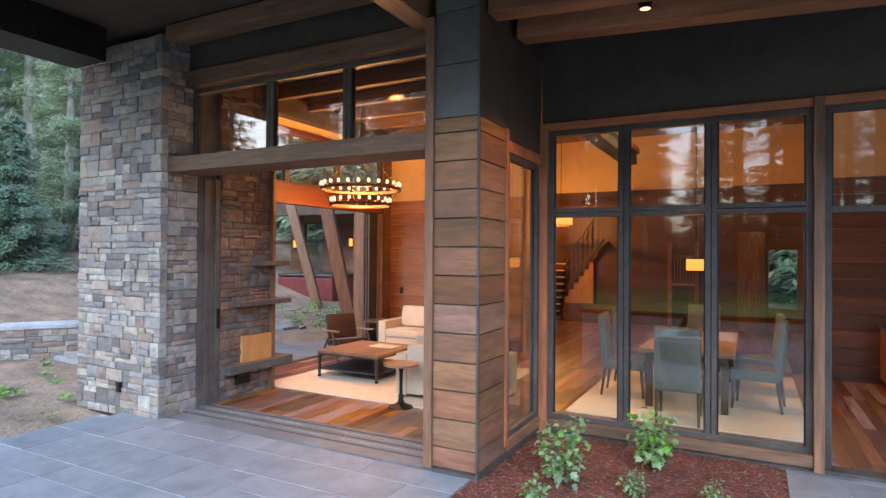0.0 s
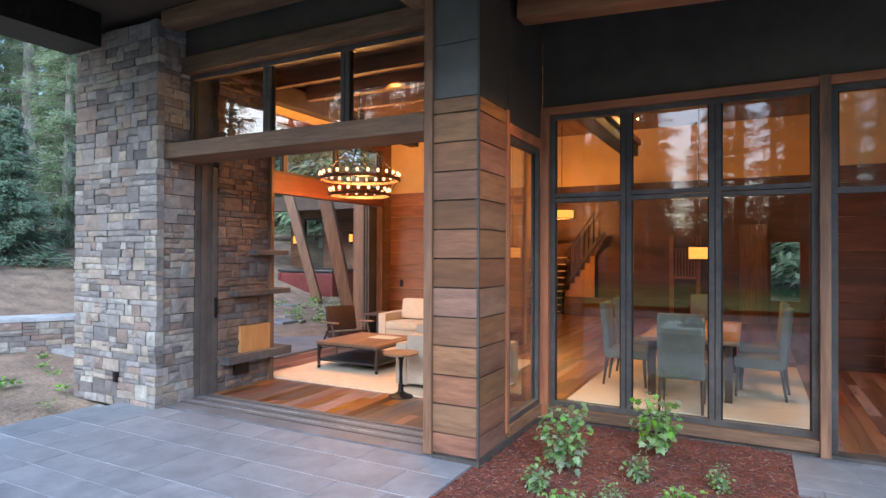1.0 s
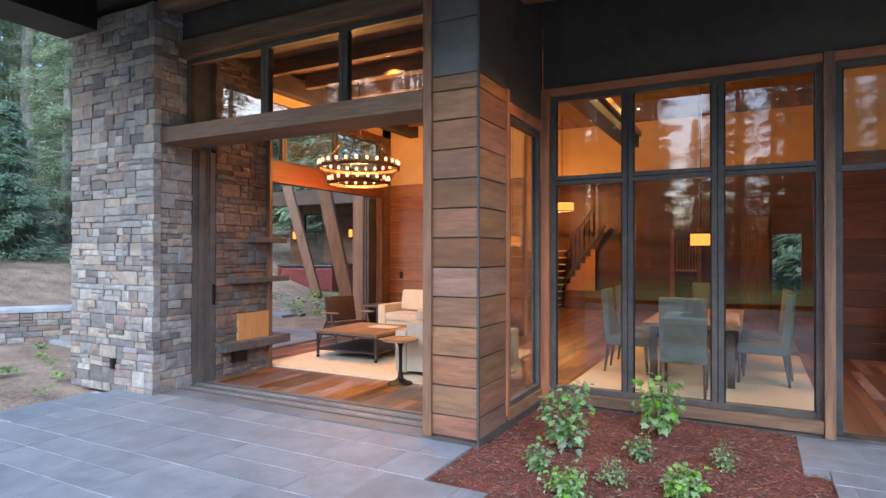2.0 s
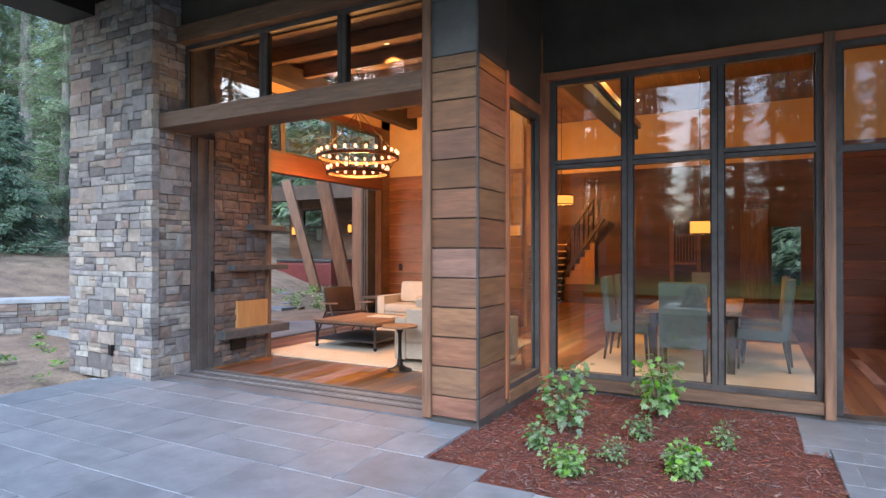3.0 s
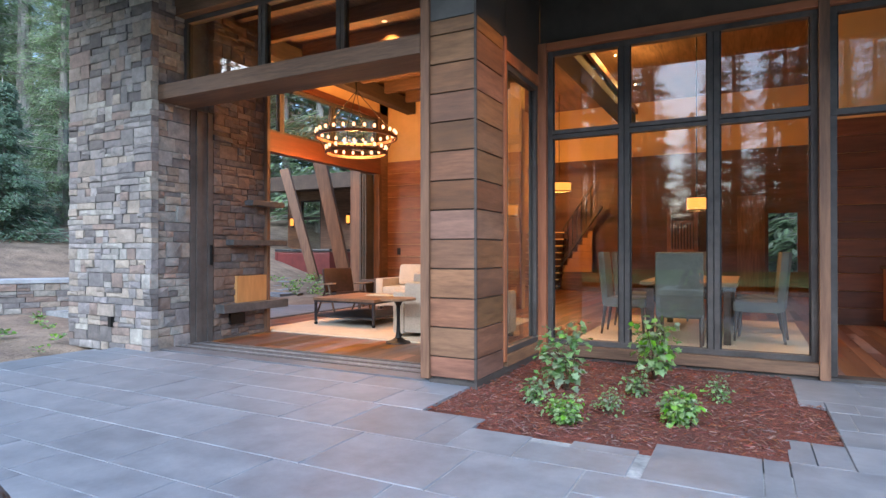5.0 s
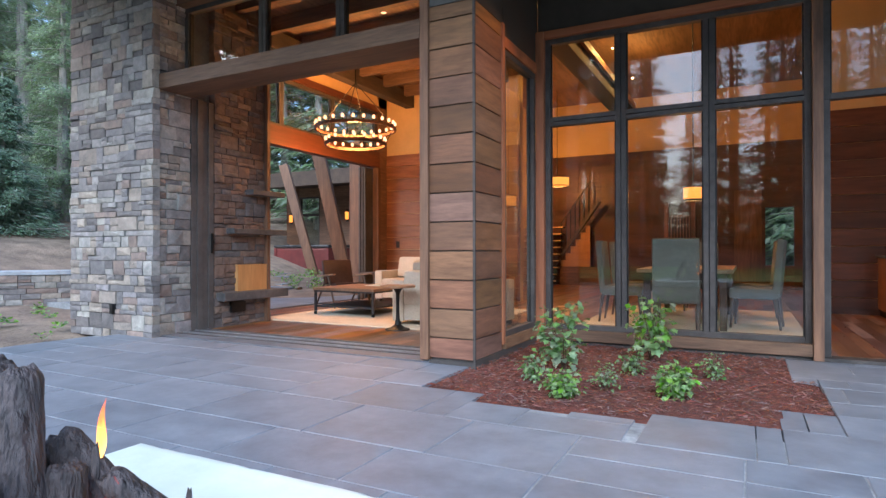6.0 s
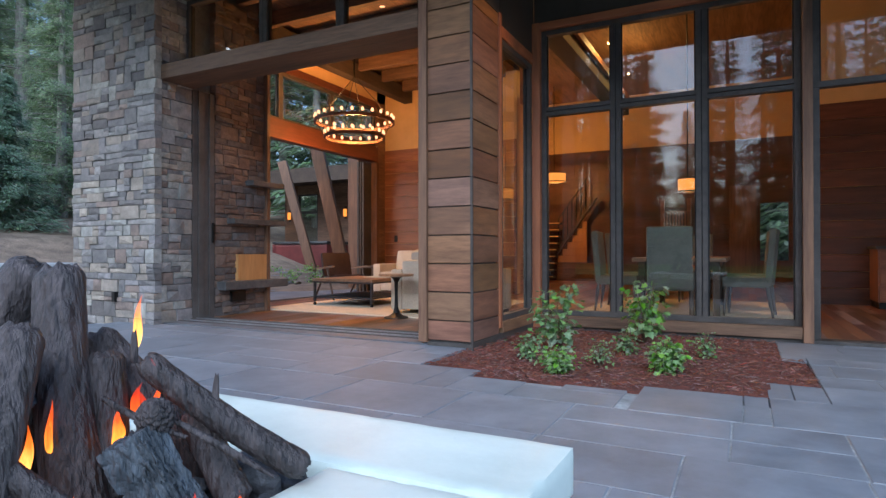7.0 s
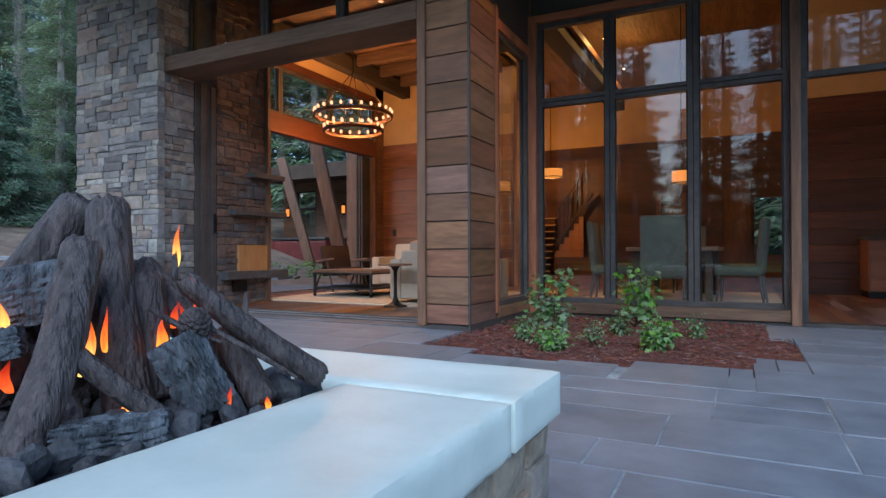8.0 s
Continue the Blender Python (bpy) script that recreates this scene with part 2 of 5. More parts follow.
def chipped_block(name, mat, seed, jag=0.05, inset=0.022):
    """A unit block, x and z from -0.5 to 0.5, its rough face towards -y."""
    rnd = random.Random(seed)
    bm = bmesh.new()
    back = [bm.verts.new((x, 0.5, z)) for x, z in ((-.5, -.5), (.5, -.5), (.5, .5), (-.5, .5))]
    mid = [bm.verts.new((x * (1 - rnd.uniform(0, jag)), -0.25, z * (1 - rnd.uniform(0, jag)))) for x, z in ((-.5, -.5), (.5, -.5), (.5, .5), (-.5, .5))]
    face = [bm.verts.new((x * (1 - rnd.uniform(inset * .5, inset * 1.6)), -0.42 + rnd.uniform(-0.06, 0.06), z * (1 - rnd.uniform(inset, inset * 2.6)))) for x, z in ((-.5, -.5), (.5, -.5), (.5, .5), (-.5, .5))]
    hub = bm.verts.new((rnd.uniform(-.2, .2), -0.47 + rnd.uniform(-0.10, 0.05), rnd.uniform(-.2, .2)))
    for i in range(4):
        j = (i + 1) % 4
        bm.faces.new((back[i], back[j], mid[j], mid[i]))
        bm.faces.new((mid[i], mid[j], face[j], face[i]))
        bm.faces.new((face[i], face[j], hub))
    bmesh.ops.recalc_face_normals(bm, faces=bm.faces[:])
    me = bpy.data.meshes.new(name)
    bm.to_mesh(me)
    bm.free()
    me.materials.append(mat)
    return me


def courses(width, height, rnd, low, high, short, long):
    """Random ashlar: (u0, u1, v0, v1) rectangles, some courses split into two thin ones."""
    v = 0.0
    while v < height - 0.02:
        h = rnd.uniform(low, high)
        if height - v - h < low:
            h = height - v
        u = 0.0
        while u < width - 0.01:
            w = rnd.uniform(short, long) * (1.3 if h < 0.09 else 0.85)
            if width - u - w < short * 0.7:
                w = width - u
            if h > 0.10 and rnd.random() < 0.62:
                c = rnd.uniform(0.35, 0.65) * h
                yield u, u + w, v, v + c
                if w > 0.22 and rnd.random() < 0.5:
                    d = rnd.uniform(0.4, 0.6) * w
                    yield u, u + d, v + c, v + h
                    yield u + d, u + w, v + c, v + h
                else:
                    yield u, u + w, v + c, v + h
            else:
                yield u, u + w, v, v + h
            u += w
        v += h


# ---- ground ----
def land(x, y):
    """Height of the natural ground: level round the house, a wooded bank to the west and north."""
    h = -0.10
    d = max(0.0, -9.5 - x)
    h += 0.30 * d / (1 + 0.02 * d) * (1.0 if y > -6 else max(0.0, 1 + (y + 6) / 14))
    s = max(0.0, -22 - y)
    h += 0.16 * s / (1 + 0.02 * s)
    if x < -5:
        h += 0.12 * min(1.0, (-5 - x) / 1.5)
    n = max(0.0, y - 16)
    h += 0.22 * n / (1 + 0.02 * n)
    return h


def build_ground():
    bm = bmesh.new()
    def axis(a, b, fine0, fine1, step):
        out, v = [], a
        while v < b:
            out.append(v)
            gap = max(0.0, fine0 - v, v - fine1)
            v += step + gap * 0.16
        return out + [b]
    xs, ys = axis(-900, 900, -22, 8, 0.45), axis(-900, 900, -8, 18, 0.45)
    grid = []
    for x in xs:
        row = []
        for y in ys:
            z = land(x, y)
            if not (-5.2 < x < 9 and -9 < y < 13):
                z += 0.10 * noise.noise((x * 0.7, y * 0.7, 0)) + 0.04 * noise.noise((x * 2.3, y * 2.3, 4))
            row.append(bm.verts.new((x, y, z)))
        grid.append(row)
    for i in range(len(xs) - 1):
        for j in range(len(ys) - 1):
            bm.faces.new((grid[i][j], grid[i + 1][j], grid[i + 1][j + 1], grid[i][j + 1]))
    ob = part("ground", bm, EARTH)
    tagged(smooth(ob, 80), "bare brown forest soil with sparse tufts, rising to a bank", "ground", kind="structure")


build_ground()


def build_meadow():
    bm, g = bmesh.new(), {}
    for i in range(61):
        for j in range(15):
            x, y = -30 + i, -23 + 0.75 * j + 0.6 * noise.noise((i * 0.4, 3, 0)) * (1 if j in (0, 14) else 0)
            g[i, j] = bm.verts.new((x, y, land(x, y) + 0.13 + 0.03 * noise.noise((x * 0.8, y * 0.8, 2))))
    for i in range(60):
        for j in range(14):
            bm.faces.new((g[i, j], g[i + 1, j], g[i + 1, j + 1], g[i, j + 1]))
    tagged(smooth(part("meadow", bm, GRASS), 80), "open strip of fresh green meadow grass beyond the terrace", "grass", kind="structure")


build_meadow()
structure("wall_core_chimney", (-5.44, -4.04, -0.03, 1.62, -0.3, 4.42), MORTAR, "grey mortar core of the stone chimney wall", "wall")

# ---- house shell ----
structure("floor", (-4.98, -0.1, 0.66, 12.6, -0.25, 0.0), HEARTH, "dark subfloor under the plank floor", "floor")
structure("floor_dining", (-0.1, 6.0, 1.76, 12.6, -0.25, 0.0), HEARTH, "dark subfloor under the plank floor", "floor")
structure("wall_north", (-4.98, -1.9, 6.32, 6.5, 0, 4.4), PLASTER, "cream plaster wall above cedar panelling", "wall")
structure("wall_north_upper", (-3.8, 3.4, 12.4, 12.6, 3.72, 5.2), PLASTER, "warm cream plaster upper wall", "wall")
structure("wall_hall_west", (-4.0, -3.8, 6.5, 12.6, 0, 5.2), PLASTER, "cream plaster hall wall", "wall")
structure("wall_dining_north", (2.95, 6.0, 6.3, 6.45, 0, 5.2), PLASTER, "cream plaster wall above dark cedar boards", "wall")
structure("wall_hall_east", (3.4, 3.6, 6.45, 12.6, 0, 5.2), PLASTER, "cream plaster hall wall", "wall")
structure("wall_east", (6.0, 6.2, 1.5, 6.45, -0.2, 5.2), PLASTER, "cream plaster end wall", "wall")
structure("ceiling", (-4.98, -1.9, 0.5, 6.5, 4.40, 4.5), BEAM_Y, "wood plank ceiling", "ceiling")
structure("ceiling_front", (-1.9, 6.2, 0.5, 3.0, 4.40, 4.5), BEAM_Y, "wood plank ceiling", "ceiling")
structure("ceiling_high", (-4.0, 6.2, 3.0, 12.6, 5.20, 5.3), BEAM_Y, "raised wood plank ceiling over dining and hall", "ceiling")
structure("wall_ceiling_step_west", (-2.0, -1.9, 3.0, 6.5, 4.40, 5.2), PLASTER, "cream plaster drop below the raised ceiling", "wall")
structure("wall_ceiling_step_north", (-4.0, -2.0, 6.32, 6.5, 4.40, 5.2), PLASTER, "cream plaster drop below the raised ceiling", "wall")
structure("wall_ceiling_step_south", (-1.9, 6.0, 2.9, 3.0, 4.50, 5.2), PLASTER, "cream plaster drop below the raised ceiling", "wall")
# far hall wall with a window and a door
structure("wall_hall_north_west", (-3.8, 2.42, 12.4, 12.6, 0, 3.72), CEDAR_DARK, "dark cedar boarded far hall wall", "wall")
structure("wall_hall_north_east", (3.05, 3.4, 12.4, 12.6, 0, 3.72), CEDAR_DARK, "dark cedar boarded far hall wall", "wall")
structure("wall_hall_north_sill", (2.42, 3.05, 12.4, 12.6, 0, 0.60), CEDAR_DARK, "dark cedar boarding under the hall window", "wall")
structure("wall_hall_north_head", (2.42, 3.05, 12.4, 12.6, 2.07, 3.72), CEDAR_DARK, "dark cedar boarding over the hall window", "wall")

# exterior masses that close the house
structure("wall_east_garden", (5.9, 6.1, 1.0, 1.6, -0.2, 4.4), CEDAR_X, "cedar boarded end wall", "wall")
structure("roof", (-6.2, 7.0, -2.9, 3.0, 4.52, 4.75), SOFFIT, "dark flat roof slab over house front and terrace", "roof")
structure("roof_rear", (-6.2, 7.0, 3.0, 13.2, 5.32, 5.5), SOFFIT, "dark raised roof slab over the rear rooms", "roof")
structure("wall_rear_gap", (-5.1, -4.0, 3.0, 6.5, 4.5, 5.32), SHADED_PANEL, "dark panel under the raised roof", "wall")
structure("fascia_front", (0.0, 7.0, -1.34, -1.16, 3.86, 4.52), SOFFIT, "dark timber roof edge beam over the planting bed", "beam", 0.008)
structure("fascia_west", (-5.2, -4.6, -2.9, -0.35, 4.12, 4.5), BLACK, "dark steel roof edge beam over the terrace", "beam")


# ---- stone pieces ----
STONES = [chipped_block("ledge_stone", STONE, i) for i in range(14)]
PIT_STONE = stone_material("tan_ledge_stone", False, ((0.30, 0.25, 0.19), (0.22, 0.19, 0.165), (0.36, 0.32, 0.26), (0.26, 0.19, 0.14), (0.20, 0.195, 0.195)))
PIT_STONES = [chipped_block("pit_stone", PIT_STONE, i) for i in range(8)]
LAMPLIT_STONES = [chipped_block("lamplit_fireplace_stone", LAMPLIT_STONE, i) for i in range(10)]


def stone_face(parent, origin, along, normal, width, height, seed, limit=300, low=0.06, high=0.205, short=0.12, long=0.42, kinds=None):
    """Lays stones on a vertical face: u runs along, the rough side looks along normal."""
    rnd = random.Random(seed)
    turn = math.atan2(along[1], along[0])
    rest, made = bmesh.new(), 0
    for u0, u1, v0, v1 in courses(width, height, rnd, low, high, short, long):
        d = rnd.uniform(0.085, 0.112)
        u, v = (u0 + u1) / 2, (v0 + v1) / 2
        c = Vector(origin) + Vector((*along, 0)) * u + Vector((0, 0, v)) + Vector((*normal, 0)) * (d / 2 - 0.035)
        s = (u1 - u0 - 0.002, d, v1 - v0 - 0.002)
        flip = rnd.choice((0, math.pi)) + rnd.uniform(-0.016, 0.016)
        me = rnd.choice(kinds or STONES)
        if made < limit:
            piece("stone", me, parent, c, s, (0, flip, turn))
        else:
            start = len(rest.verts)
            rest.from_mesh(me)
            rest.verts.ensure_lookup_table()
            bmesh.ops.transform(rest, matrix=Matrix.LocRotScale(c, Euler((0, flip, turn)), s), verts=rest.verts[start:])
        made += 1
    if made > limit:
        tagged(part("upper_stonework", rest, STONE_REST, parent), kind="stuff")
    else:
        rest.free()


STONE_REST = stone_material("ledge_stone_upper", True)

# ---- living-room front: lintel, clerestory, sill tracks ----
lintel = boxpart("lintel_beam", (-3.96, -0.51, -0.04, 0.42, 2.83, 3.0), BEAM_X, bevel=0.008)
tagged(lintel, "rough-sawn brown timber lintel over the wide opening", "beam", kind="structure")
head = boxpart("head_beam", (-3.96, -0.51, 0.20, 0.45, 3.87, 4.06), BEAM_X, bevel=0.008)
tagged(head, "rough-sawn timber head beam over the clerestory", "beam", kind="structure")
structure("wall_front_upper", (-3.96, -0.51, 0.26, 0.44, 4.06, 4.5), SHADED_PANEL, "slate-grey panel under the roof, shade put into its colour", "wall")


def window(name, label, x0, x1, y, z0, z1, cuts, rows=(), t=0.055, deep=0.09, along="x"):
    """A metal-framed window in a vertical plane: outer frame, uprights at cuts, rails at rows, a pane in each field."""
    w = thing(name, label, "window", kind="structure")
    def bar(nm, a0, a1, b0, b1, d0=0.0, d1=deep, mat=STEEL):
        dims = (a0, a1, y + d0, y + d1, b0, b1) if along == "x" else (y + d0, y + d1, a0, a1, b0, b1)
        return boxpart(nm, dims, mat, w, bevel=0.003 if mat is STEEL else 0.0)
    bar("frame_left", x0, x0 + t, z0, z1)
    bar("frame_right", x1 - t, x1, z0, z1)
    bar("frame_bottom", x0 + t, x1 - t, z0, z0 + t)
    bar("frame_top", x0 + t, x1 - t, z1 - t, z1)
    xs, zs = [x0 + t], [z0 + t]
    for c in cuts:
        bar("mullion", c - 0.052, c - 0.004, z0 + t, z1 - t)
        bar("mullion", c + 0.004, c + 0.052, z0 + t, z1 - t)
        bar("mullion_gasket", c - 0.004, c + 0.004, z0 + t, z1 - t, 0.015, deep, BLACK)
        xs += [c - 0.052, c + 0.052]
    xs.append(x1 - t)
    for r in rows:
        zs += [r - 0.048, r + 0.048]
    zs.append(z1 - t)
    for i in range(0, len(xs), 2):
        for r in rows:
            bar("transom", xs[i], xs[i + 1], r - 0.048, r - 0.004)
            bar("transom", xs[i], xs[i + 1], r + 0.004, r + 0.048)
        for j in range(0, len(zs), 2):
            p = bar("pane", xs[i] - 0.006, xs[i + 1] + 0.006, zs[j] - 0.006, zs[j + 1] + 0.006, 0.042, 0.050, GLASS)
            p.visible_shadow = False
            s = 0.014
            bar("glazing_bead", xs[i], xs[i] + s, zs[j], zs[j + 1], 0.025, 0.042, BLACK)
            bar("glazing_bead", xs[i + 1] - s, xs[i + 1], zs[j], zs[j + 1], 0.025, 0.042, BLACK)
    return w


window("window_clerestory", "three-light clerestory in dark bronze frames", -3.94, -0.52, 0.32, 3.0, 3.87, (-2.70, -1.64))
window("window_dining", "tall six-light dining window in dark bronze frames", 0.09, 2.54, 1.66, 0.14, 3.25, (0.885, 1.705), (2.36,))
window("window_garden_transom", "transom lights over the open garden doorway in bronze frames", 2.625, 5.9, 1.66, 2.30, 3.25, (4.2,))
structure("door_jamb_garden_west", (2.625, 2.68, 1.66, 1.75, 0.028, 2.298), STEEL, "dark bronze jamb of the open garden doorway", "jamb", 0.003)
structure("door_jamb_garden_east", (5.845, 5.9, 1.66, 1.75, 0.028, 2.298), STEEL, "dark bronze jamb of the open garden doorway", "jamb", 0.003)
window("window_side", "narrow fixed side window in a bronze frame", 0.67, 1.60, -0.09, 0.16, 2.88, (), along="y")

# window trim
for nm, dims, m in (("trim_dining_left", (0.0, 0.088, 1.60, 1.75, 0.0, 3.33), LAMPLIT_TRIM), ("trim_dining_post", (2.542, 2.623, 1.58, 1.78, 0.0, 3.33), TRIM_Z),
                    ("trim_dining_head", (0.09, 2.54, 1.61, 1.75, 3.252, 3.33), LAMPLIT_HEAD_TRIM), ("trim_door_head", (2.625, 5.9, 1.61, 1.75, 3.252, 3.33), LAMPLIT_HEAD_TRIM),
                    ("trim_dining_sill", (0.09, 2.54, 1.60, 1.75, 0.03, 0.138), BEAM_X), ("trim_side_left", (-0.09, 0.015, 0.61, 0.668, 0.10, 3.10), LAMPLIT_TRIM),
                    ("trim_side_head", (-0.09, 0.015, 0.67, 1.598, 2.885, 2.99), LAMPLIT_HEAD_TRIM), ("trim_side_sill", (-0.09, 0.02, 0.67, 1.598, 0.05, 0.158), BEAM_Y),
                    ("trim_opening_right", (-0.512, -0.43, -0.03, 0.30, 0.03, 4.0), TRIM_Z)):
    tagged(boxpart(nm, dims, m, bevel=0.004), "reddish-brown cedar window trim board, redder where lamplight is coloured in", "trim", kind="structure")
structure("flashing_dining", (0.0, 2.54, 1.63, 1.75, -0.12, 0.028), STEEL, "dark metal base flashing", "trim")
structure("flashing_side", (-0.09, 0.01, 0.02, 1.62, -0.12, 0.048), STEEL, "dark metal base flashing", "trim")
structure("flashing_pier", (-0.43, 0.012, -0.012, 0.02, -0.10, 0.03), STEEL, "dark metal base flashing", "trim")
structure("door_sill", (2.56, 5.9, 1.60, 1.78, -0.1, 0.028), STEEL, "dark metal door sill", "trim")
structure("wall_side_upper", (-0.44, 0.0, 0.66, 1.66, 3.0, 4.5), SHADED_PANEL, "slate-grey panel over the side window, roof shade put into its colour", "wall")
structure("wall_dining_upper", (0.0, 6.1, 1.68, 1.86, 3.332, 4.5), SHADED_PANEL, "slate-grey panel over the dining windows, roof shade put into its colour", "wall")

# pier core and its boards
structure("wall_pier", (-0.42, -0.022, 0.022, 0.60, 0.0, 3.1), HEARTH, "core of the cedar-clad pier", "wall")
pier = thing("pier_cladding", "weathered red-brown cedar boards with shadow gaps on the corner pier", "cladding", kind="structure")


def board_mesh(name, length, height, thick, mat, along="x"):
    bm = bmesh.new()
    if along == "x":
        box(bm, -length / 2, length / 2, 0, thick, 0, height, bevel=0.004)
    else:
        box(bm, -thick, 0, -length / 2, length / 2, 0, height, bevel=0.004)
    me = bpy.data.meshes.new(name)
    bmesh.ops.recalc_face_normals(bm, faces=bm.faces[:])
    bm.to_mesh(me)
    bm.free()
    me.materials.append(mat)
    return me


edges = [0.045] + [0.223 + 0.2495 * k for k in range(12)] + [3.098]
meshes = {}
for i, (z0, z1) in enumerate(zip(edges, edges[1:])):
    h = round(z1 - z0 - 0.011, 4)
    if h not in meshes:
        meshes[h] = board_mesh("board", 0.417, h, 0.022, CEDAR_X), board_mesh("board", 0.597, h, 0.022, CEDAR_Y, "y")
    rnd = random.Random(i)
    piece("board", meshes[h][0], pier, (-0.2205, -0.003 + rnd.uniform(-0.002, 0.002), z0 + 0.005), turn=(rnd.uniform(-0.004, 0.012), rnd.uniform(-0.003, 0.003), 0))
    piece("board", meshes[h][1], pier, (rnd.uniform(-0.002, 0.002), 0.311, z0 + 0.005), turn=(rnd.uniform(-0.002, 0.002), rnd.uniform(0, 0.008), 0))
boxpart("corner_angle", (-0.013, 0.008, -0.010, 0.012, 0.0, 4.5), STEEL, pier, "dark steel corner angle")
PANEL_ME = board_mesh("panel", 0.417, 0.46, 0.02, PANEL)
for i in range(3):
    piece("panel", PANEL_ME, pier, (-0.2205, 0.0, 3.10 + i * 0.467))
structure("wall_pier_upper", (-0.42, -0.003, 0.022, 0.66, 3.1, 4.5), SHADED_PANEL, "slate-grey panel above the pier boards, roof shade put into its colour", "wall")

TRACK = material("brushed_track", (0.16, 0.16, 0.165), (0.26, 0.26, 0.27), scale=30, rough=0.4, metal=0.4, bump=0.02)
SILL = material("grey_stone_sill", (0.075, 0.083, 0.098), (0.13, 0.142, 0.16), scale=8, rough=0.5, bump=0.05)
# sill with sliding tracks
sill = thing("door_track_sill", "dark bronze sill with four sliding-door tracks", "sill", kind="structure")
boxpart("sill_plate", (-4.0, -0.44, 0.0, 0.66, -0.1, 0.012), SILL, sill)
for i in range(5):
    boxpart("track", (-4.0, -0.44, 0.20 + i * 0.09, 0.215 + i * 0.09, 0.012, 0.022), TRACK if i % 2 else STEEL, sill, "bright metal runner")
jamb = thing("door_pocket_jamb", "tall dark bronze pocket jamb beside the stone", "jamb", kind="structure")
for i in range(4):
    boxpart("jamb_post", (-4.04, -3.945 + 0.010 * (i % 2), 0.42 + i * 0.083, 0.495 + i * 0.083, 0.0, 2.83), JAMB, jamb)
bm = bmesh.new()
box(bm, -3.94, -3.91, 0.70, 0.725, 0.95, 1.20, bevel=0.006)
part("pull_handle", bm, BLACK, jamb, "black door pull")

RED_BEAM = material("red_cedar_beam", (0.09, 0.026, 0.012), (0.17, 0.052, 0.023), stretch=(8, 1, 8), scale=2.6, rough=0.6, bump=0.2)
# left (west) wall of the living room
WX0, WX1 = -5.10, -4.95
structure("wall_west_corner", (WX0, WX1, 6.0, 6.5, 0, 4.4), CEDAR_Y, "cedar end post of the west wall", "wall")
structure("beam_west_opening", (WX0, WX1 + 0.03, 1.62, 6.0, 2.75, 3.08), RED_BEAM, "orange-lit timber beam over the west opening", "beam", 0.008)
structure("wall_west_upper", (WX0, WX1, 1.62, 6.5, 4.05, 4.4), PLASTER, "cream plaster above the west clerestory", "wall")
window("window_west_clerestory", "west clerestory lights between cedar posts", 1.66, 5.98, WX0 + 0.02, 3.08, 3.93, (3.1, 4.5), along="y")
structure("trim_west_head", (WX0, WX1 + 0.02, 1.62, 6.0, 3.93, 4.05), RED_BEAM, "cedar head trim of the west clerestory", "trim")
structure("trim_west_jamb", (WX1 - 0.1, WX1 + 0.03, 5.93, 6.02, 0, 2.75), TRIM_Z, "orange-lit cedar jamb of the west opening", "trim")
structure("trim_chimney_end", (-4.10, -3.885, 1.625, 1.68, 0, 4.4), TRIM_Z, "orange-lit cedar edge strip of the chimney", "trim")
structure("beam_ceiling_west", (-4.45, -4.25, 1.0, 6.3, 4.02, 4.30), SOFFIT, "dark timber ceiling beam", "beam", 0.01)
for i in range(7):
    structure("ceiling_joist_%d" % (i + 1), (-4.25, 5.9 if i < 3 else -2.0, 1.2 + i * 0.78, 1.3 + i * 0.78, 4.18, 4.39), BEAM_X, "orange-lit timber ceiling joist", "joist", 0.006)

# Orange that holds the lamplight in the firebox and on the stair spandrel.
ORANGE_LIT_PANEL = material("orange_lit_panel", (0.42, 0.20, 0.07), (0.55, 0.28, 0.10), stretch=(8, 8, 1), scale=4, rough=0.5, bump=0.05, big=0.1)
# chimney stones
chimney = thing("stone_chimney", "grey-brown ledge stone chimney wall with tight recessed joints", "chimney")
stone_face(chimney, (-5.48, -0.065, -0.04), (1, 0), (0, -1), 1.56, 4.45, 3)
boxpart("vent_cover", (-4.64, -4.585, -0.16, -0.10, 0.24, 0.36), BLACK, chimney, "small black vent cover")
stone_side = thing("chimney_return", "narrow return of grey ledge stones beside the door jamb", "stone wall", kind="structure")
stone_face(stone_side, (-4.0, -0.06, 0.0), (0, 1), (1, 0), 0.47, 4.4, 5, short=0.13, long=0.34)
fire_face = thing("fireplace_stonework", "indoor ledge stone fireplace face, warm lamplight put into its colour", "fireplace")
stone_face(fire_face, (-4.0, 0.76, 0.0), (0, 1), (1, 0), 0.87, 4.1, 7, kinds=LAMPLIT_STONES, short=0.12, long=0.36, low=0.08, high=0.2)
for nm, y0, y1, z0, z1 in (("hearth_slab", 0.80, 1.95, 0.34, 0.45), ("shelf", 0.95, 1.92, 1.20, 1.27), ("shelf", 1.28, 1.88, 1.73, 1.80)):
    boxpart(nm, (-4.2, -3.80, y0, y1, z0, z1), HEARTH, fire_face, "dark stone slab", bevel=0.008)

# A closed panel stands for the firebox opening; its lit orange is colour.
boxpart("firebox_panel", (-4.05, -3.895, 1.10, 1.622, 0.452, 0.80), ORANGE_LIT_PANEL, fire_face, "panel coloured as the orange-lit inside of the open firebox")
# Solid black block in place of a recess, for the shade inside it.
boxpart("ash_niche", (-4.05, -3.90, 1.0, 1.24, 0.18, 0.32), BLACK, fire_face, "black block standing for the shade in the niche below the hearth")
structure("beam_dining", (-0.62, -0.30, 2.0, 9.5, 4.0, 4.33), SOFFIT, "dark dropped timber beam between living and dining rooms", "beam", 0.01)
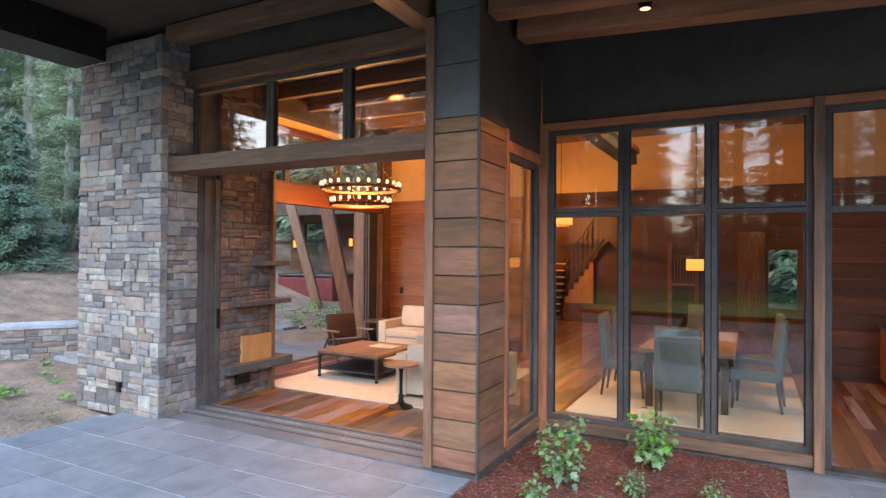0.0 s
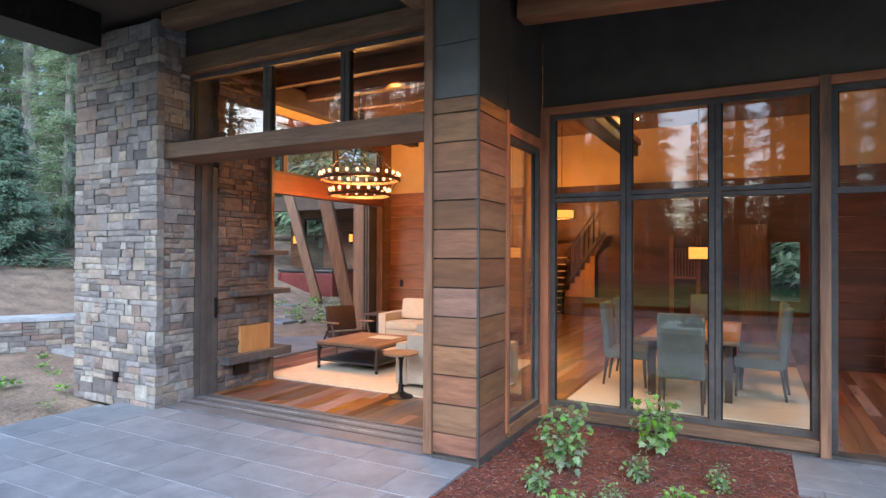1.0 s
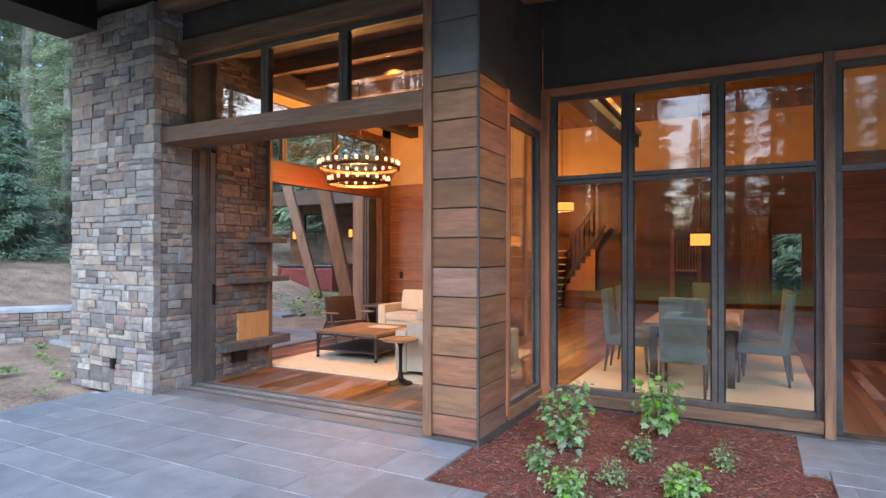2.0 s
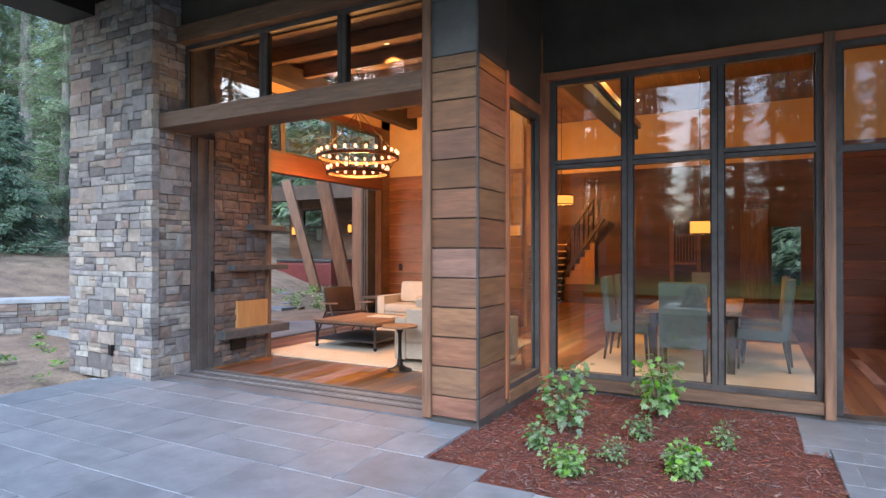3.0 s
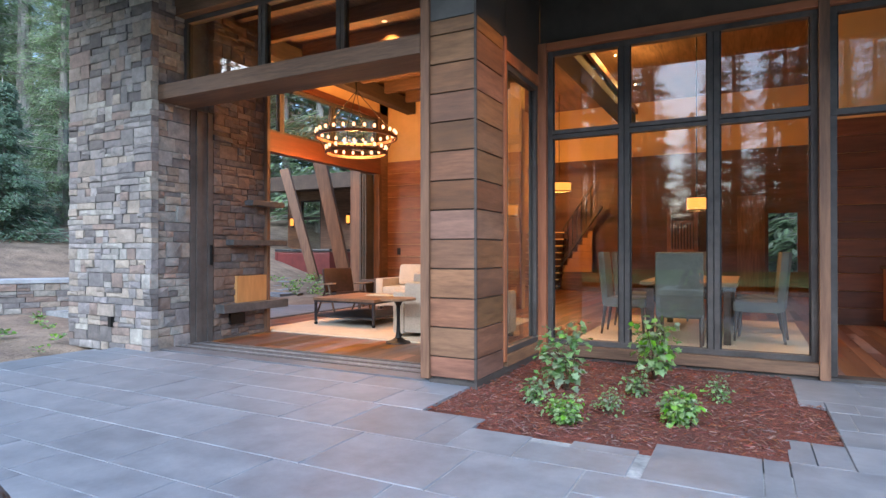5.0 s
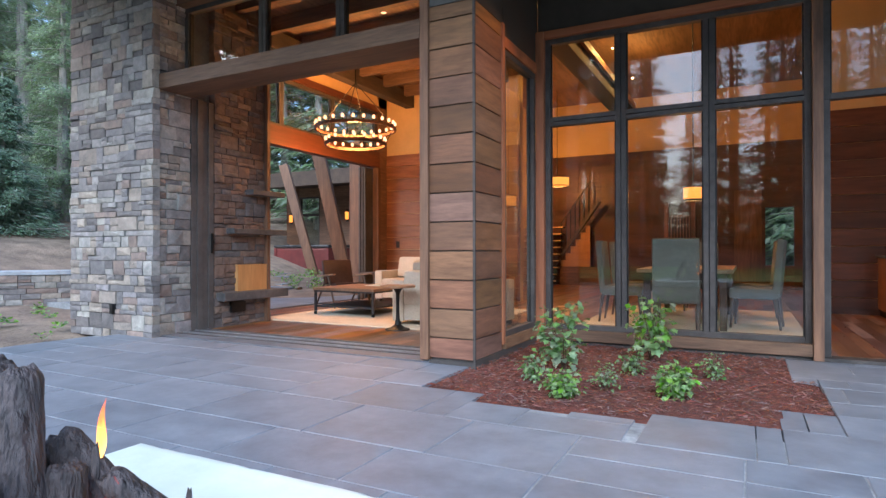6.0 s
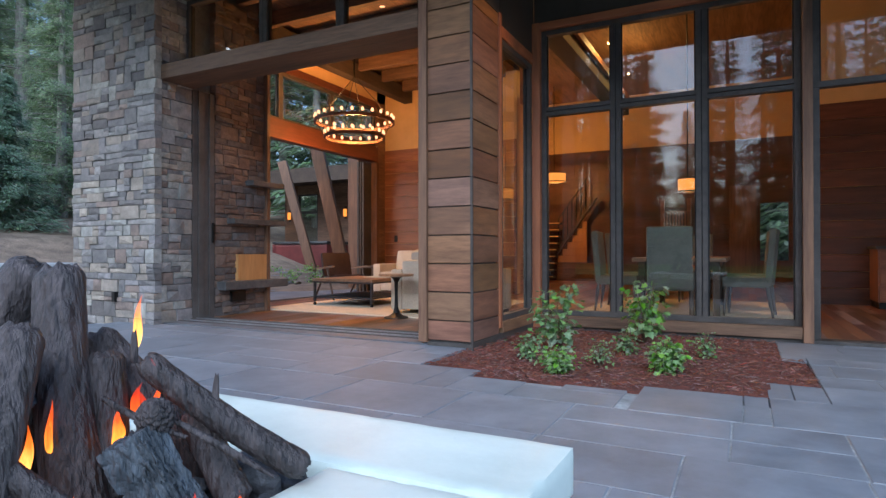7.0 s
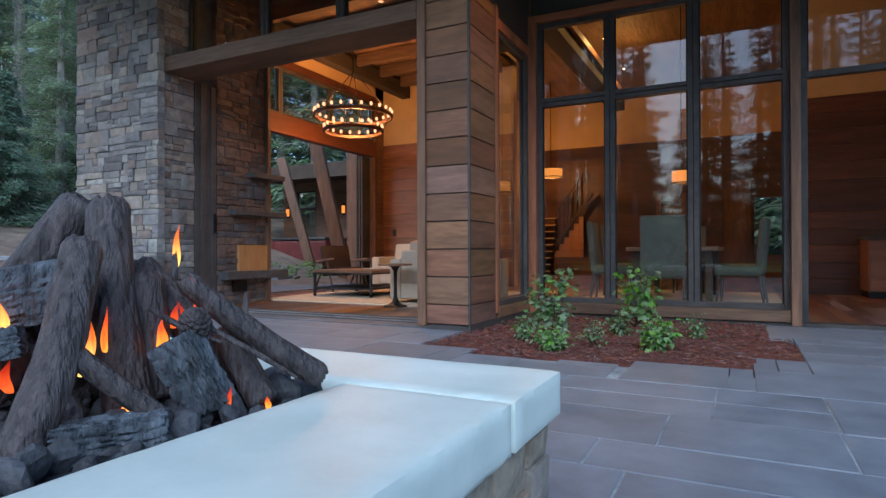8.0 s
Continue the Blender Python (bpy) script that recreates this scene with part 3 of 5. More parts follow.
# The board's pale colour stands for the bright cove edge of the beam.
structure("beam_dining_edge", (-0.296, -0.24, 2.0, 9.5, 4.24, 4.36), LAMPLIT_JOIST, "timber edge board on the dropped beam, coloured as lit by the cove", "trim", 0.004)
structure("ceiling_plaster", (-4.94, -4.46, 1.67, 6.3, 4.32, 4.395), PLASTER, "cream plaster ceiling strip along the west wall", "ceiling")

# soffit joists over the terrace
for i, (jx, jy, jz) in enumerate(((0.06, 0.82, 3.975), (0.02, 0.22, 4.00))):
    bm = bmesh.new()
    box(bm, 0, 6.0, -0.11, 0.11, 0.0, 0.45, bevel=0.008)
    ob = part("soffit_joist_%d" % (i + 1), bm, LAMPLIT_JOIST)
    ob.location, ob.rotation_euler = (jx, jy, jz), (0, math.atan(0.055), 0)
    tagged(ob, "timber soffit joist, orange light from below put into its colour", "joist", kind="structure")
structure("soffit_joist_3", (-3.9, -0.6, -0.10, 0.14, 4.33, 4.5), BEAM_X, "stained timber soffit joist", "joist", 0.008)
structure("soffit_beam", (-0.74, -0.52, -2.8, 0.19, 4.0, 4.5), BEAM_Y, "stained timber soffit beam", "beam", 0.008)

# cedar wall panels indoors
def panel_wall(name, x0, x1, y, z1, label, mat=None):
    w = thing(name, label, "panelling", kind="structure")
    h = z1 / 12
    me = board_mesh("board", x1 - x0, h - 0.006, 0.02, mat or CEDAR_IN)
    for i in range(12):
        piece("board", me, w, ((x0 + x1) / 2, y - 0.02, i * h))


CEDAR_IN = material("interior_cedar", (0.16, 0.06, 0.028), (0.30, 0.13, 0.06), stretch=(1, 8, 8), scale=2.5, rough=0.45, bump=0.08, vary=0.14)
panel_wall("cedar_panelling_living", -4.95, -1.9, 6.318, 3.05, "smooth reddish cedar wall panelling behind the sofa")
panel_wall("cedar_panelling_dining", 2.95, 5.98, 6.298, 3.13, "dark reddish cedar wall panelling", CEDAR_DARK)

# ---- fire pit ----
pit = thing("fire_pit", "square stone fire pit with thick pale concrete coping", "fire pit")
PX0, PX1, PY0, PY1, CW, PT = 0.50, 1.772, -4.71, -3.402, 0.310, 0.43
def coping_slab(x0, x1, y0, y1, z0, z1, seed):
    """A cast slab: eased edges, gentle casting waves on its faces, small chips along the arrises."""
    bm = bmesh.new()
    n = (max(2, int((x1 - x0) / 0.02)), max(2, int((y1 - y0) / 0.02)), 6)
    seen = {}
    def vert(p):
        key = tuple(round(c, 4) for c in p)
        if key not in seen:
            q = Vector((x0 + (x1 - x0) * p[0], y0 + (y1 - y0) * p[1], z0 + (z1 - z0) * p[2]))
            near = sorted((min(q.x - x0, x1 - q.x), min(q.y - y0, y1 - q.y), min(q.z - z0, z1 - q.z)))
            mid = Vector(((x0 + x1) / 2, (y0 + y1) / 2, (z0 + z1) / 2))
            inward = Vector((1 if q.x < mid.x else -1, 1 if q.y < mid.y else -1, 1 if q.z < mid.z else -1))
            edge = max(0.0, 1 - near[1] / 0.016)
            chip = max(0.0, noise.noise(q * 24 + Vector((seed, 0, 0))) - 0.25) * 0.006
            for k, gap in enumerate((min(q.x - x0, x1 - q.x), min(q.y - y0, y1 - q.y), min(q.z - z0, z1 - q.z))):
                if gap <= 0.0001:
                    q[k] += inward[k] * (edge * (0.0045 + chip) + 0.0012 * (1 + noise.noise(q * 7)))
            seen[key] = bm.verts.new(q)
        return seen[key]
    for k in range(3):
        a, b = [c for c in range(3) if c != k]
        for side in (0.0, 1.0):
            for i in range(n[a]):
                for j in range(n[b]):
                    quad = []
                    for u, v in ((i, j), (i + 1, j), (i + 1, j + 1), (i, j + 1)):
                        p = [0.0, 0.0, 0.0]
                        p[k], p[a], p[b] = side, u / n[a], v / n[b]
                        quad.append(vert(p))
                    bm.faces.new(quad)
    return smooth(part("coping", bm, CONCRETE, pit, "pale cast concrete coping slab"), 50)


for i, dims in enumerate(((PX0, PX1, PY1 - CW + 0.003, PY1, PT - 0.105, PT), (PX0, PX1, PY0, PY0 + CW - 0.003, PT - 0.105, PT),
                          (PX1 - 0.385, PX1 - 0.002, PY0 + CW, PY1 - CW - 0.001, PT - 0.106, PT - 0.001), (PX0, PX0 + CW, PY0 + CW, PY1 - CW - 0.001, PT - 0.107, PT - 0.002))):
    coping_slab(*dims, i * 5.1)
boxpart("core", (PX0 + 0.10, PX1 - 0.10, PY0 + 0.10, PY1 - 0.10, -0.08, PT - 0.16), MORTAR, pit)
for nm, dims in (("inner_wall", (PX0 + 0.2, PX1 - CW - 0.0, PY1 - CW - 0.0, PY1 - 0.1, 0.2, PT - 0.11)), ("inner_wall", (PX1 - CW, PX1 - 0.1, PY0 + 0.2, PY1 - CW, 0.2, PT - 0.11))):
    boxpart(nm, dims, MORTAR, pit)
stone_face(pit, (PX1 - 0.075, PY0 + 0.06, -0.02), (0, 1), (1, 0), PY1 - PY0 - 0.12, PT - 0.09, 21, limit=80, low=0.08, high=0.15, short=0.12, long=0.30, kinds=PIT_STONES)
stone_face(pit, (PX0 + 0.06, PY0 + 0.075, -0.02), (1, 0), (0, -1), PX1 - PX0 - 0.12, PT - 0.09, 23, limit=80, low=0.08, high=0.15, short=0.12, long=0.30, kinds=PIT_STONES)
stone_face(pit, (PX1 - 0.06, PY1 - 0.075, -0.02), (-1, 0), (0, 1), PX1 - PX0 - 0.12, PT - 0.09, 25, limit=80, low=0.08, high=0.15, short=0.12, long=0.30, kinds=PIT_STONES)


# ---- conifers ----
def conifer(height, seed, crown_base=0.12, spread=0.2, sprays=9, green=None, fine=1.0):
    rnd = random.Random(seed)
    t = thing("conifer", "tall dark green conifer on the forest bank", "tree", group="forest conifers")
    bm = bmesh.new()
    bend = rnd.uniform(-0.02, 0.02) * height
    tube(bm, (0, 0, -0.5), (bend * 0.4, 0, height * 0.5), 0.016 * height + 0.04, 0.010 * height, 9)
    tube(bm, (bend * 0.4, 0, height * 0.5), (bend, 0, height * 0.98), 0.010 * height, 0.01, 7)
    limbs = []
    part("trunk", bm, BARK, t)
    bm = bmesh.new()
    z = height * crown_base
    while z < height * 0.97:
        f = (z / height - crown_base) / (1 - crown_base)
        reach = height * spread * (1 - f) ** 0.8 * rnd.uniform(0.75, 1.15) + 0.15
        a0 = rnd.uniform(0, 6.3)
        for i in range(rnd.choice((4, 5, 6))):
            a = a0 + i * 6.283 / 5 + rnd.uniform(-0.35, 0.35)
            r = reach * rnd.uniform(0.6, 1.1)
            if rnd.random() < 0.1:
                continue
            cx = bend * z / height
            tip = Vector((cx + math.cos(a) * r, math.sin(a) * r, z - r * rnd.uniform(-0.06, 0.24)))
            root = Vector((cx, 0, z))
            tube(bm, root, tip, 0.012 + 0.012 * r, 0.004, 4)
            limbs.append((root, tip, a, r))
        z += height * 0.032 * rnd.uniform(0.7, 1.3)
    tagged(part("bough_mass", bm, BARK, t), kind="stuff")
    verts, faces = [], []
    for root, tip, a, r in limbs:
        n = int(sprays * (0.7 + r))
        side = Vector((-math.sin(a), math.cos(a), 0))
        out = (tip - root).normalized()
        for i in range(n):
            f = rnd.uniform(0.12, 1.05)
            w = (0.45 * r * (1.08 - f) + 0.07)
            c = root.lerp(tip, f) + side * rnd.uniform(-w, w) + Vector((0, 0, rnd.uniform(-0.10, 0.05) * (1 + r)))
            l, h = fine * rnd.uniform(0.14, 0.30) * (0.6 + 0.25 * r), fine * rnd.uniform(0.03, 0.065) * (0.6 + 0.25 * r)
            d = (out + side * rnd.uniform(-0.9, 0.9) + Vector((0, 0, rnd.uniform(-0.5, 0.1)))).normalized()
            q = d.cross(Vector((0, 0, 1))).normalized()
            up = Vector((0, 0, rnd.uniform(-0.3, 0.3)))
            k = len(verts)
            verts += [c - d * l, c + q * h + up * h, c + d * l - Vector((0, 0, l * 0.18)), c - q * h - up * h, c + Vector((0, 0, h * 0.5))]
            faces += [(k, k + 1, k + 4), (k + 1, k + 2, k + 4), (k + 2, k + 3, k + 4), (k + 3, k, k + 4)]
    me = bpy.data.meshes.new("crown")
    me.from_pydata(verts, [], faces)
    me.materials.append(green or NEEDLES)
    c = new("crown", me)
    c.parent = t
    return t


NEEDLES_PALE = foliage("blue_green_needles", (0.14, 0.225, 0.15), (0.27, 0.39, 0.235), 0.5, scale=1.6, rough=0.8, bump=0.0, vary=0.3, island=True, hue=0.02)
kinds = [conifer(15, 1, 0.06, 0.17, 10, None, 1.4), conifer(19, 2, 0.18, 0.14, 10, None, 1.4), conifer(12, 3, 0.03, 0.2, 10, None, 1.4), conifer(4.2, 4, 0.03, 0.30, 16, NEEDLES_PALE), conifer(22, 5, 0.45, 0.12, 12),
         conifer(16, 6, 0.08, 0.14, 80, None, 0.42), conifer(20, 7, 0.26, 0.11, 80, None, 0.42), conifer(4.4, 8, 0.02, 0.30, 150, NEEDLES_PALE, 0.4), conifer(10, 9, 0.04, 0.2, 100, None, 0.42)]
spots = []
rnd = random.Random(11)
# a wooded bank to the west, in rows
for row, (dist, n, ks) in enumerate(((18.5, 4, (7, 7, 7)), (22, 5, (7, 8, 7)), (27, 6, (6, 6, 5)), (31, 8, (6, 5, 5)), (37, 10, (5, 6, 5)), (46, 12, (0, 1, 0)))):
    for i in range(n):
        a = radians(163 - 26 * (i + 0.5) / n + rnd.uniform(-1.5, 1.5))
        x, y = 2 + dist * math.cos(a) * rnd.uniform(0.96, 1.06), -4.5 + dist * math.sin(a) * 1.0
        if x > -12.3:
            continue
        k = rnd.choice(ks)
        spots.append((k, x, y))
# woods behind the terrace, mirrored by the glazing, and behind the house
az = -168.0
while az < -14:
    gap = -100.4 < az < -94.8
    mirrored = -146 < az < -76
    thin = -94.8 < az < -82
    for near, ks in (((28, (5, 0)), (36, (5, 0))) if thin else ((25, (5, 6)), (31, (5, 6)), (38, (6, 5))) if mirrored else ((38, (1, 0)),)):
        if gap and near < 38:
            continue
        a, d = radians(az + rnd.uniform(-1.2, 1.2)), near * rnd.uniform(0.9, 1.1)
        spots.append((8 if gap else rnd.choice(ks), 2 + d * math.cos(a), -4.5 + d * math.sin(a)))
    az += 3.1 if thin else 2.6 if mirrored else 5.0
for x, y in ((-16, 17.5), (-19, 18.5), (-21, 21), (-17.5, 23), (-10, 21)):
    spots.append((rnd.choice((0, 2)), x, y))
for i in range(14):
    spots.append((rnd.choice((0, 1, 2)), -26 + i * 2.6 + rnd.uniform(-1, 1), 20 + rnd.uniform(-2, 5)))
used = set()
spots += [(3, -24, -20), (3, -14, -29), (3, 3.3, 19), (3, 2.0, 20), (2, 4.6, 21), (3, 4.8, 19), (2, 1.6, 22)]
for k, x, y in spots:
    m = pose(x, y, land(x, y) - 0.1, 0, 0, rnd.uniform(0, 360))
    s = rnd.uniform(0.8, 1.15)
    if k not in used:
        used.add(k)
        kinds[k].matrix_basis = m
    else:
        c = copy_thing(kinds[k], m)
        c.scale = (s, s, s * rnd.uniform(0.9, 1.1))
for k, spare in enumerate(kinds):
    if k not in used:
        for ob in [*spare.children, spare]:
            bpy.data.objects.remove(ob)



# ---- terrace pavers ----
BEDS = [(-0.05, 0.44, -0.80, 1.62), (0.44, 1.08, -1.03, 1.62), (1.08, 1.52, -0.99, 1.62), (1.52, 2.19, -0.81, 1.62), (2.19, 2.32, -0.38, 1.62), (2.19, 2.49, -0.38, 0.58)]
PIT = (PX0 + 0.08, PX1 - 0.08, PY0 + 0.08, PY1 - 0.08)
HOUSE = [(-5.5, -0.0, -0.01, 3.0), (-5.5, -3.93, -0.10, 1.0), (2.32, 6.0, 1.598, 3.0), (-5.5, -4.56, -0.28, 0.1)]


def cut(r, holes):
    out = [r]
    for h in holes:
        nxt = []
        for x0, x1, y0, y1 in out:
            if x1 <= h[0] or x0 >= h[1] or y1 <= h[2] or y0 >= h[3]:
                nxt.append((x0, x1, y0, y1))
                continue
            if x0 < h[0]:
                nxt.append((x0, h[0], y0, y1))
            if x1 > h[1]:
                nxt.append((h[1], x1, y0, y1))
            a, b = max(x0, h[0]), min(x1, h[1])
            if y0 < h[2]:
                nxt.append((a, b, y0, h[2]))
            if y1 > h[3]:
                nxt.append((a, b, h[3], y1))
        out = nxt
    return out


def unit_slab(name, mat, seed, edge=0.012):
    """A unit slab with a slightly rounded, uneven top, z from -1 to 0."""
    rnd = random.Random(seed)
    bm = bmesh.new()
    q = ((-.5, -.5), (.5, -.5), (.5, .5), (-.5, .5))
    lo = [bm.verts.new((x, y, -1)) for x, y in q]
    mid = [bm.verts.new((x, y, -0.12)) for x, y in q]
    top = [bm.verts.new((x * (1 - edge), y * (1 - edge), rnd.uniform(-0.05, 0.0))) for x, y in q]
    for i in range(4):
        j = (i + 1) % 4
        bm.faces.new((lo[i], lo[j], mid[j], mid[i]))
        bm.faces.new((mid[i], mid[j], top[j], top[i]))
    bm.faces.new(top)
    bmesh.ops.recalc_face_normals(bm, faces=bm.faces[:])
    me = bpy.data.meshes.new(name)
    bm.to_mesh(me)
    bm.free()
    me.materials.append(mat)
    return me


SUNK = [(-0.06, 2.5, -1.04, -0.30), (2.19, 2.5, -0.30, 1.59)]
terrace = thing("terrace", "blue-grey bluestone terrace paving in a random pattern", "pavement", kind="structure")
for i, (x0, x1, y0, y1) in enumerate(((-4.70, -0.06, -7.5, -0.012), (-0.06, 5.8, -7.5, -1.04), (2.5, 5.8, -1.04, 1.59))):
    for q in cut((x0, x1, y0, y1), [(-5.5, -3.93, -0.10, 1.0), (-5.5, -4.56, -0.28, 0.1)]):
        boxpart("mortar_bed", (q[0], q[1], q[2], q[3], -0.16, -0.005), GROUT, terrace)
for q in SUNK:
    boxpart("mortar_bed", (*q, -0.16, -0.045), GROUT, terrace)
SLABS = [unit_slab("paver", PAVER, i) for i in range(6)]
rnd = random.Random(42)
y = -7.5
while y < 1.6:
    h = rnd.choice((0.30, 0.455, 0.455, 0.61))
    if -0.01 - y < 0.55 and y < -0.02:
        h = -0.01 - y
    x = -4.70
    while x < 5.79:
        w = rnd.choice((0.455, 0.61, 0.61, 0.76, 0.91)) if x > -4.6 else rnd.uniform(0.3, 0.9)
        w = min(w, 5.8 - x) if 5.8 - x - w > 0.2 else 5.8 - x
        rects = [(x, x + w, y, y + h)]
        if h > 0.55 and rnd.random() < 0.3:
            rects = [(x, x + w, y, y + h / 2), (x, x + w, y + h / 2, y + h)]
        for r in rects:
            for q in cut(r, BEDS + [PIT] + HOUSE):
                a, b = q[1] - q[0], q[3] - q[2]
                if a < 0.09 or b < 0.09 or q[2] > 1.5:
                    continue
                piece("paver", rnd.choice(SLABS), terrace, ((q[0] + q[1]) / 2, (q[2] + q[3]) / 2, rnd.uniform(-0.001, 0.0015)), (a - 0.006, b - 0.006, 0.05), (0, 0, rnd.choice((0, math.pi))))
        x += w
    y += h

# ---- mulch bed ----
bm = bmesh.new()
step, grid = 0.03, {}
for i in range(int(2.7 / step)):
    for j in range(int(2.8 / step)):
        x, y = -0.1 + i * step, -1.1 + j * step
        if any(b[0] - 0.03 <= x <= b[1] + 0.03 and b[2] - 0.03 <= y <= b[3] for b in BEDS) and not (x < 0.0 and y > -0.02):
            edge = min(1.0, max(0.0, min(x + 0.05, 2.49 - x, y + 1.03) / 0.25))
            grid[i, j] = bm.verts.new((x, y, -0.022 + 0.018 * edge + 0.016 * noise.noise((x * 5, y * 5, 1)) + 0.010 * noise.noise((x * 24, y * 24, 2))))
for (i, j), v in list(grid.items()):
    q = [grid.get(k) for k in ((i, j), (i + 1, j), (i + 1, j + 1), (i, j + 1))]
    if all(q):
        bm.faces.new(q)
tagged(part("mulch_bed", bm, MULCH), "planting bed of shredded red-brown bark mulch", "mulch", kind="structure")
verts, faces = [], []
rnd = random.Random(8)
while len(faces) < 7500 * 3:
    x, y = rnd.uniform(-0.05, 2.49), rnd.uniform(-1.03, 1.6)
    if not any(b[0] + 0.01 < x < b[1] - 0.01 and b[2] + 0.015 < y < b[3] for b in BEDS) or (x < 0.03 and y > -0.05):
        continue
    a, tilt = rnd.uniform(0, 6.28), rnd.uniform(-0.35, 0.35)
    l, w = rnd.uniform(0.008, 0.032), rnd.uniform(0.002, 0.005)
    d, s = Vector((math.cos(a), math.sin(a), tilt)), Vector((-math.sin(a), math.cos(a), rnd.uniform(-0.4, 0.4)))
    c, k = Vector((x, y, rnd.uniform(-0.002, 0.014) + 0.014 * noise.noise((x * 5, y * 5, 1)))), len(verts)
    verts += [c - d * l - s * w, c - d * l + s * w, c + d * l * 0.9 + s * w, c + d * l - s * w * 0.6, c + Vector((0, 0, 0.004))]
    faces += [(k, k + 1, k + 4), (k + 1, k + 2, k + 4), (k + 2, k + 3, k + 4), (k + 3, k, k + 4)]
me = bpy.data.meshes.new("bark_chips")
me.from_pydata(verts, [], faces)
me.materials.append(CHIP)
tagged(new("bark_chips", me), "loose shredded red-brown bark chips on the bed", "mulch", kind="stuff")

# ---- shrubs ----
LEAF = foliage("fresh_green_leaf", (0.11, 0.23, 0.04), (0.26, 0.45, 0.10), scale=8, rough=0.8, bump=0.05, vary=0.3, island=True, hue=0.015)
LEAF_DEEP = foliage("grey_green_leaf", (0.10, 0.20, 0.06), (0.22, 0.37, 0.13), scale=8, rough=0.6, bump=0.05, vary=0.3, island=True, hue=0.015)
STEM = material("brown_stem", (0.06, 0.035, 0.02), (0.14, 0.09, 0.05), scale=20, rough=0.9)


def leaf(verts, faces, c, d, n, size):
    """A lobed leaf with a folded midrib."""
    d, n = d.normalized(), n.normalized()
    s = d.cross(n).normalized()
    k = len(verts)
    pts = [(0, 0), (0.55, 0.25), (0.35, 0.6), (0.62, 0.75), (0.25, 0.9), (0, 1.2), (-0.25, 0.9), (-0.62, 0.75), (-0.35, 0.6), (-0.55, 0.25)]
    for u, v in pts:
        verts.append(c + s * u * size + d * (v - 0.3) * size + n * (abs(u) * 0.35 - 0.15 * v * v) * size)
    verts.append(c + d * 0.3 * size)
    for i in range(len(pts)):
        faces.append((k + i, k + (i + 1) % len(pts), k + len(pts)))


def shrub(x, y, height, spread, leaves, size, seed, label, mat, stems=5, low=0.1):
    rnd = random.Random(seed)
    t = thing("shrub", label, "shrub", (x, y, -0.01), "shrubs in the bed")
    bm, ends = bmesh.new(), []
    for i in range(stems):
        a, r = rnd.uniform(0, 6.28), rnd.uniform(0.2, 1.0) * spread
        h = height * rnd.uniform(0.55, 1.0) if i else height
        mid = Vector((math.cos(a) * r * 0.35, math.sin(a) * r * 0.35, h * 0.5))
        tip = Vector((math.cos(a) * r * (1 if i else 0.3), math.sin(a) * r * (1 if i else 0.3), h * 0.93))
        tube(bm, (0, 0, -0.03), mid, 0.006, 0.004, 5)
        tube(bm, mid, tip, 0.004, 0.002, 5)
        ends.append((mid, tip))
    part("stems", bm, STEM, t).name = "stem"
    verts, faces = [], []
    for i in range(leaves):
        mid, tip = rnd.choice(ends)
        f = rnd.uniform(low, 1.0)
        c = (mid * (f * 2)) if f < 0.5 else mid.lerp(tip, f * 2 - 1)
        out = Vector((rnd.gauss(0, 1), rnd.gauss(0, 1), rnd.gauss(0, 0.5))).normalized()
        c = c + out * spread * rnd.uniform(0.15, 0.55)
        c.z = max(c.z, 0.015)
        n = (Vector((0, 0, 1)) + Vector((rnd.gauss(0, .5), rnd.gauss(0, .5), 0)) + out * 0.4)
        leaf(verts, faces, c, out + Vector((0, 0, -0.2)), n, size * rnd.uniform(0.6, 1.15))
    me = bpy.data.meshes.new("foliage")
    me.from_pydata(verts, [], faces)
    me.materials.append(mat)
    new("foliage", me).parent = t


shrub(0.70, 0.22, 0.60, 0.27, 230, 0.058, 1, "leggy green currant shrub in the mulch", LEAF_DEEP, 6, 0.2)
shrub(1.27, 0.98, 0.58, 0.26, 210, 0.058, 2, "upright green currant shrub near the window", LEAF, 6, 0.25)
shrub(0.61, -0.30, 0.20, 0.14, 190, 0.030, 3, "small grey-green shrub in the mulch", LEAF_DEEP, 7, 0.3)
shrub(0.93, -0.62, 0.17, 0.17, 440, 0.030, 4, "low bright green mounded plant", LEAF, 10, 0.3)
shrub(1.15, -0.33, 0.21, 0.14, 170, 0.020, 5, "sparse small-leaved shrub with pale tips", LEAF_DEEP, 9, 0.3)
shrub(1.25, 0.30, 0.24, 0.14, 180, 0.030, 6, "small green shrub below the taller one", LEAF_DEEP, 6, 0.2)
shrub(1.59, -0.36, 0.24, 0.18, 420, 0.036, 7, "low bright green leafy clump", LEAF, 10, 0.25)
shrub(1.80, 0.36, 0.23, 0.13, 140, 0.024, 8, "small thin green shrub in the mulch", LEAF_DEEP, 7, 0.2)

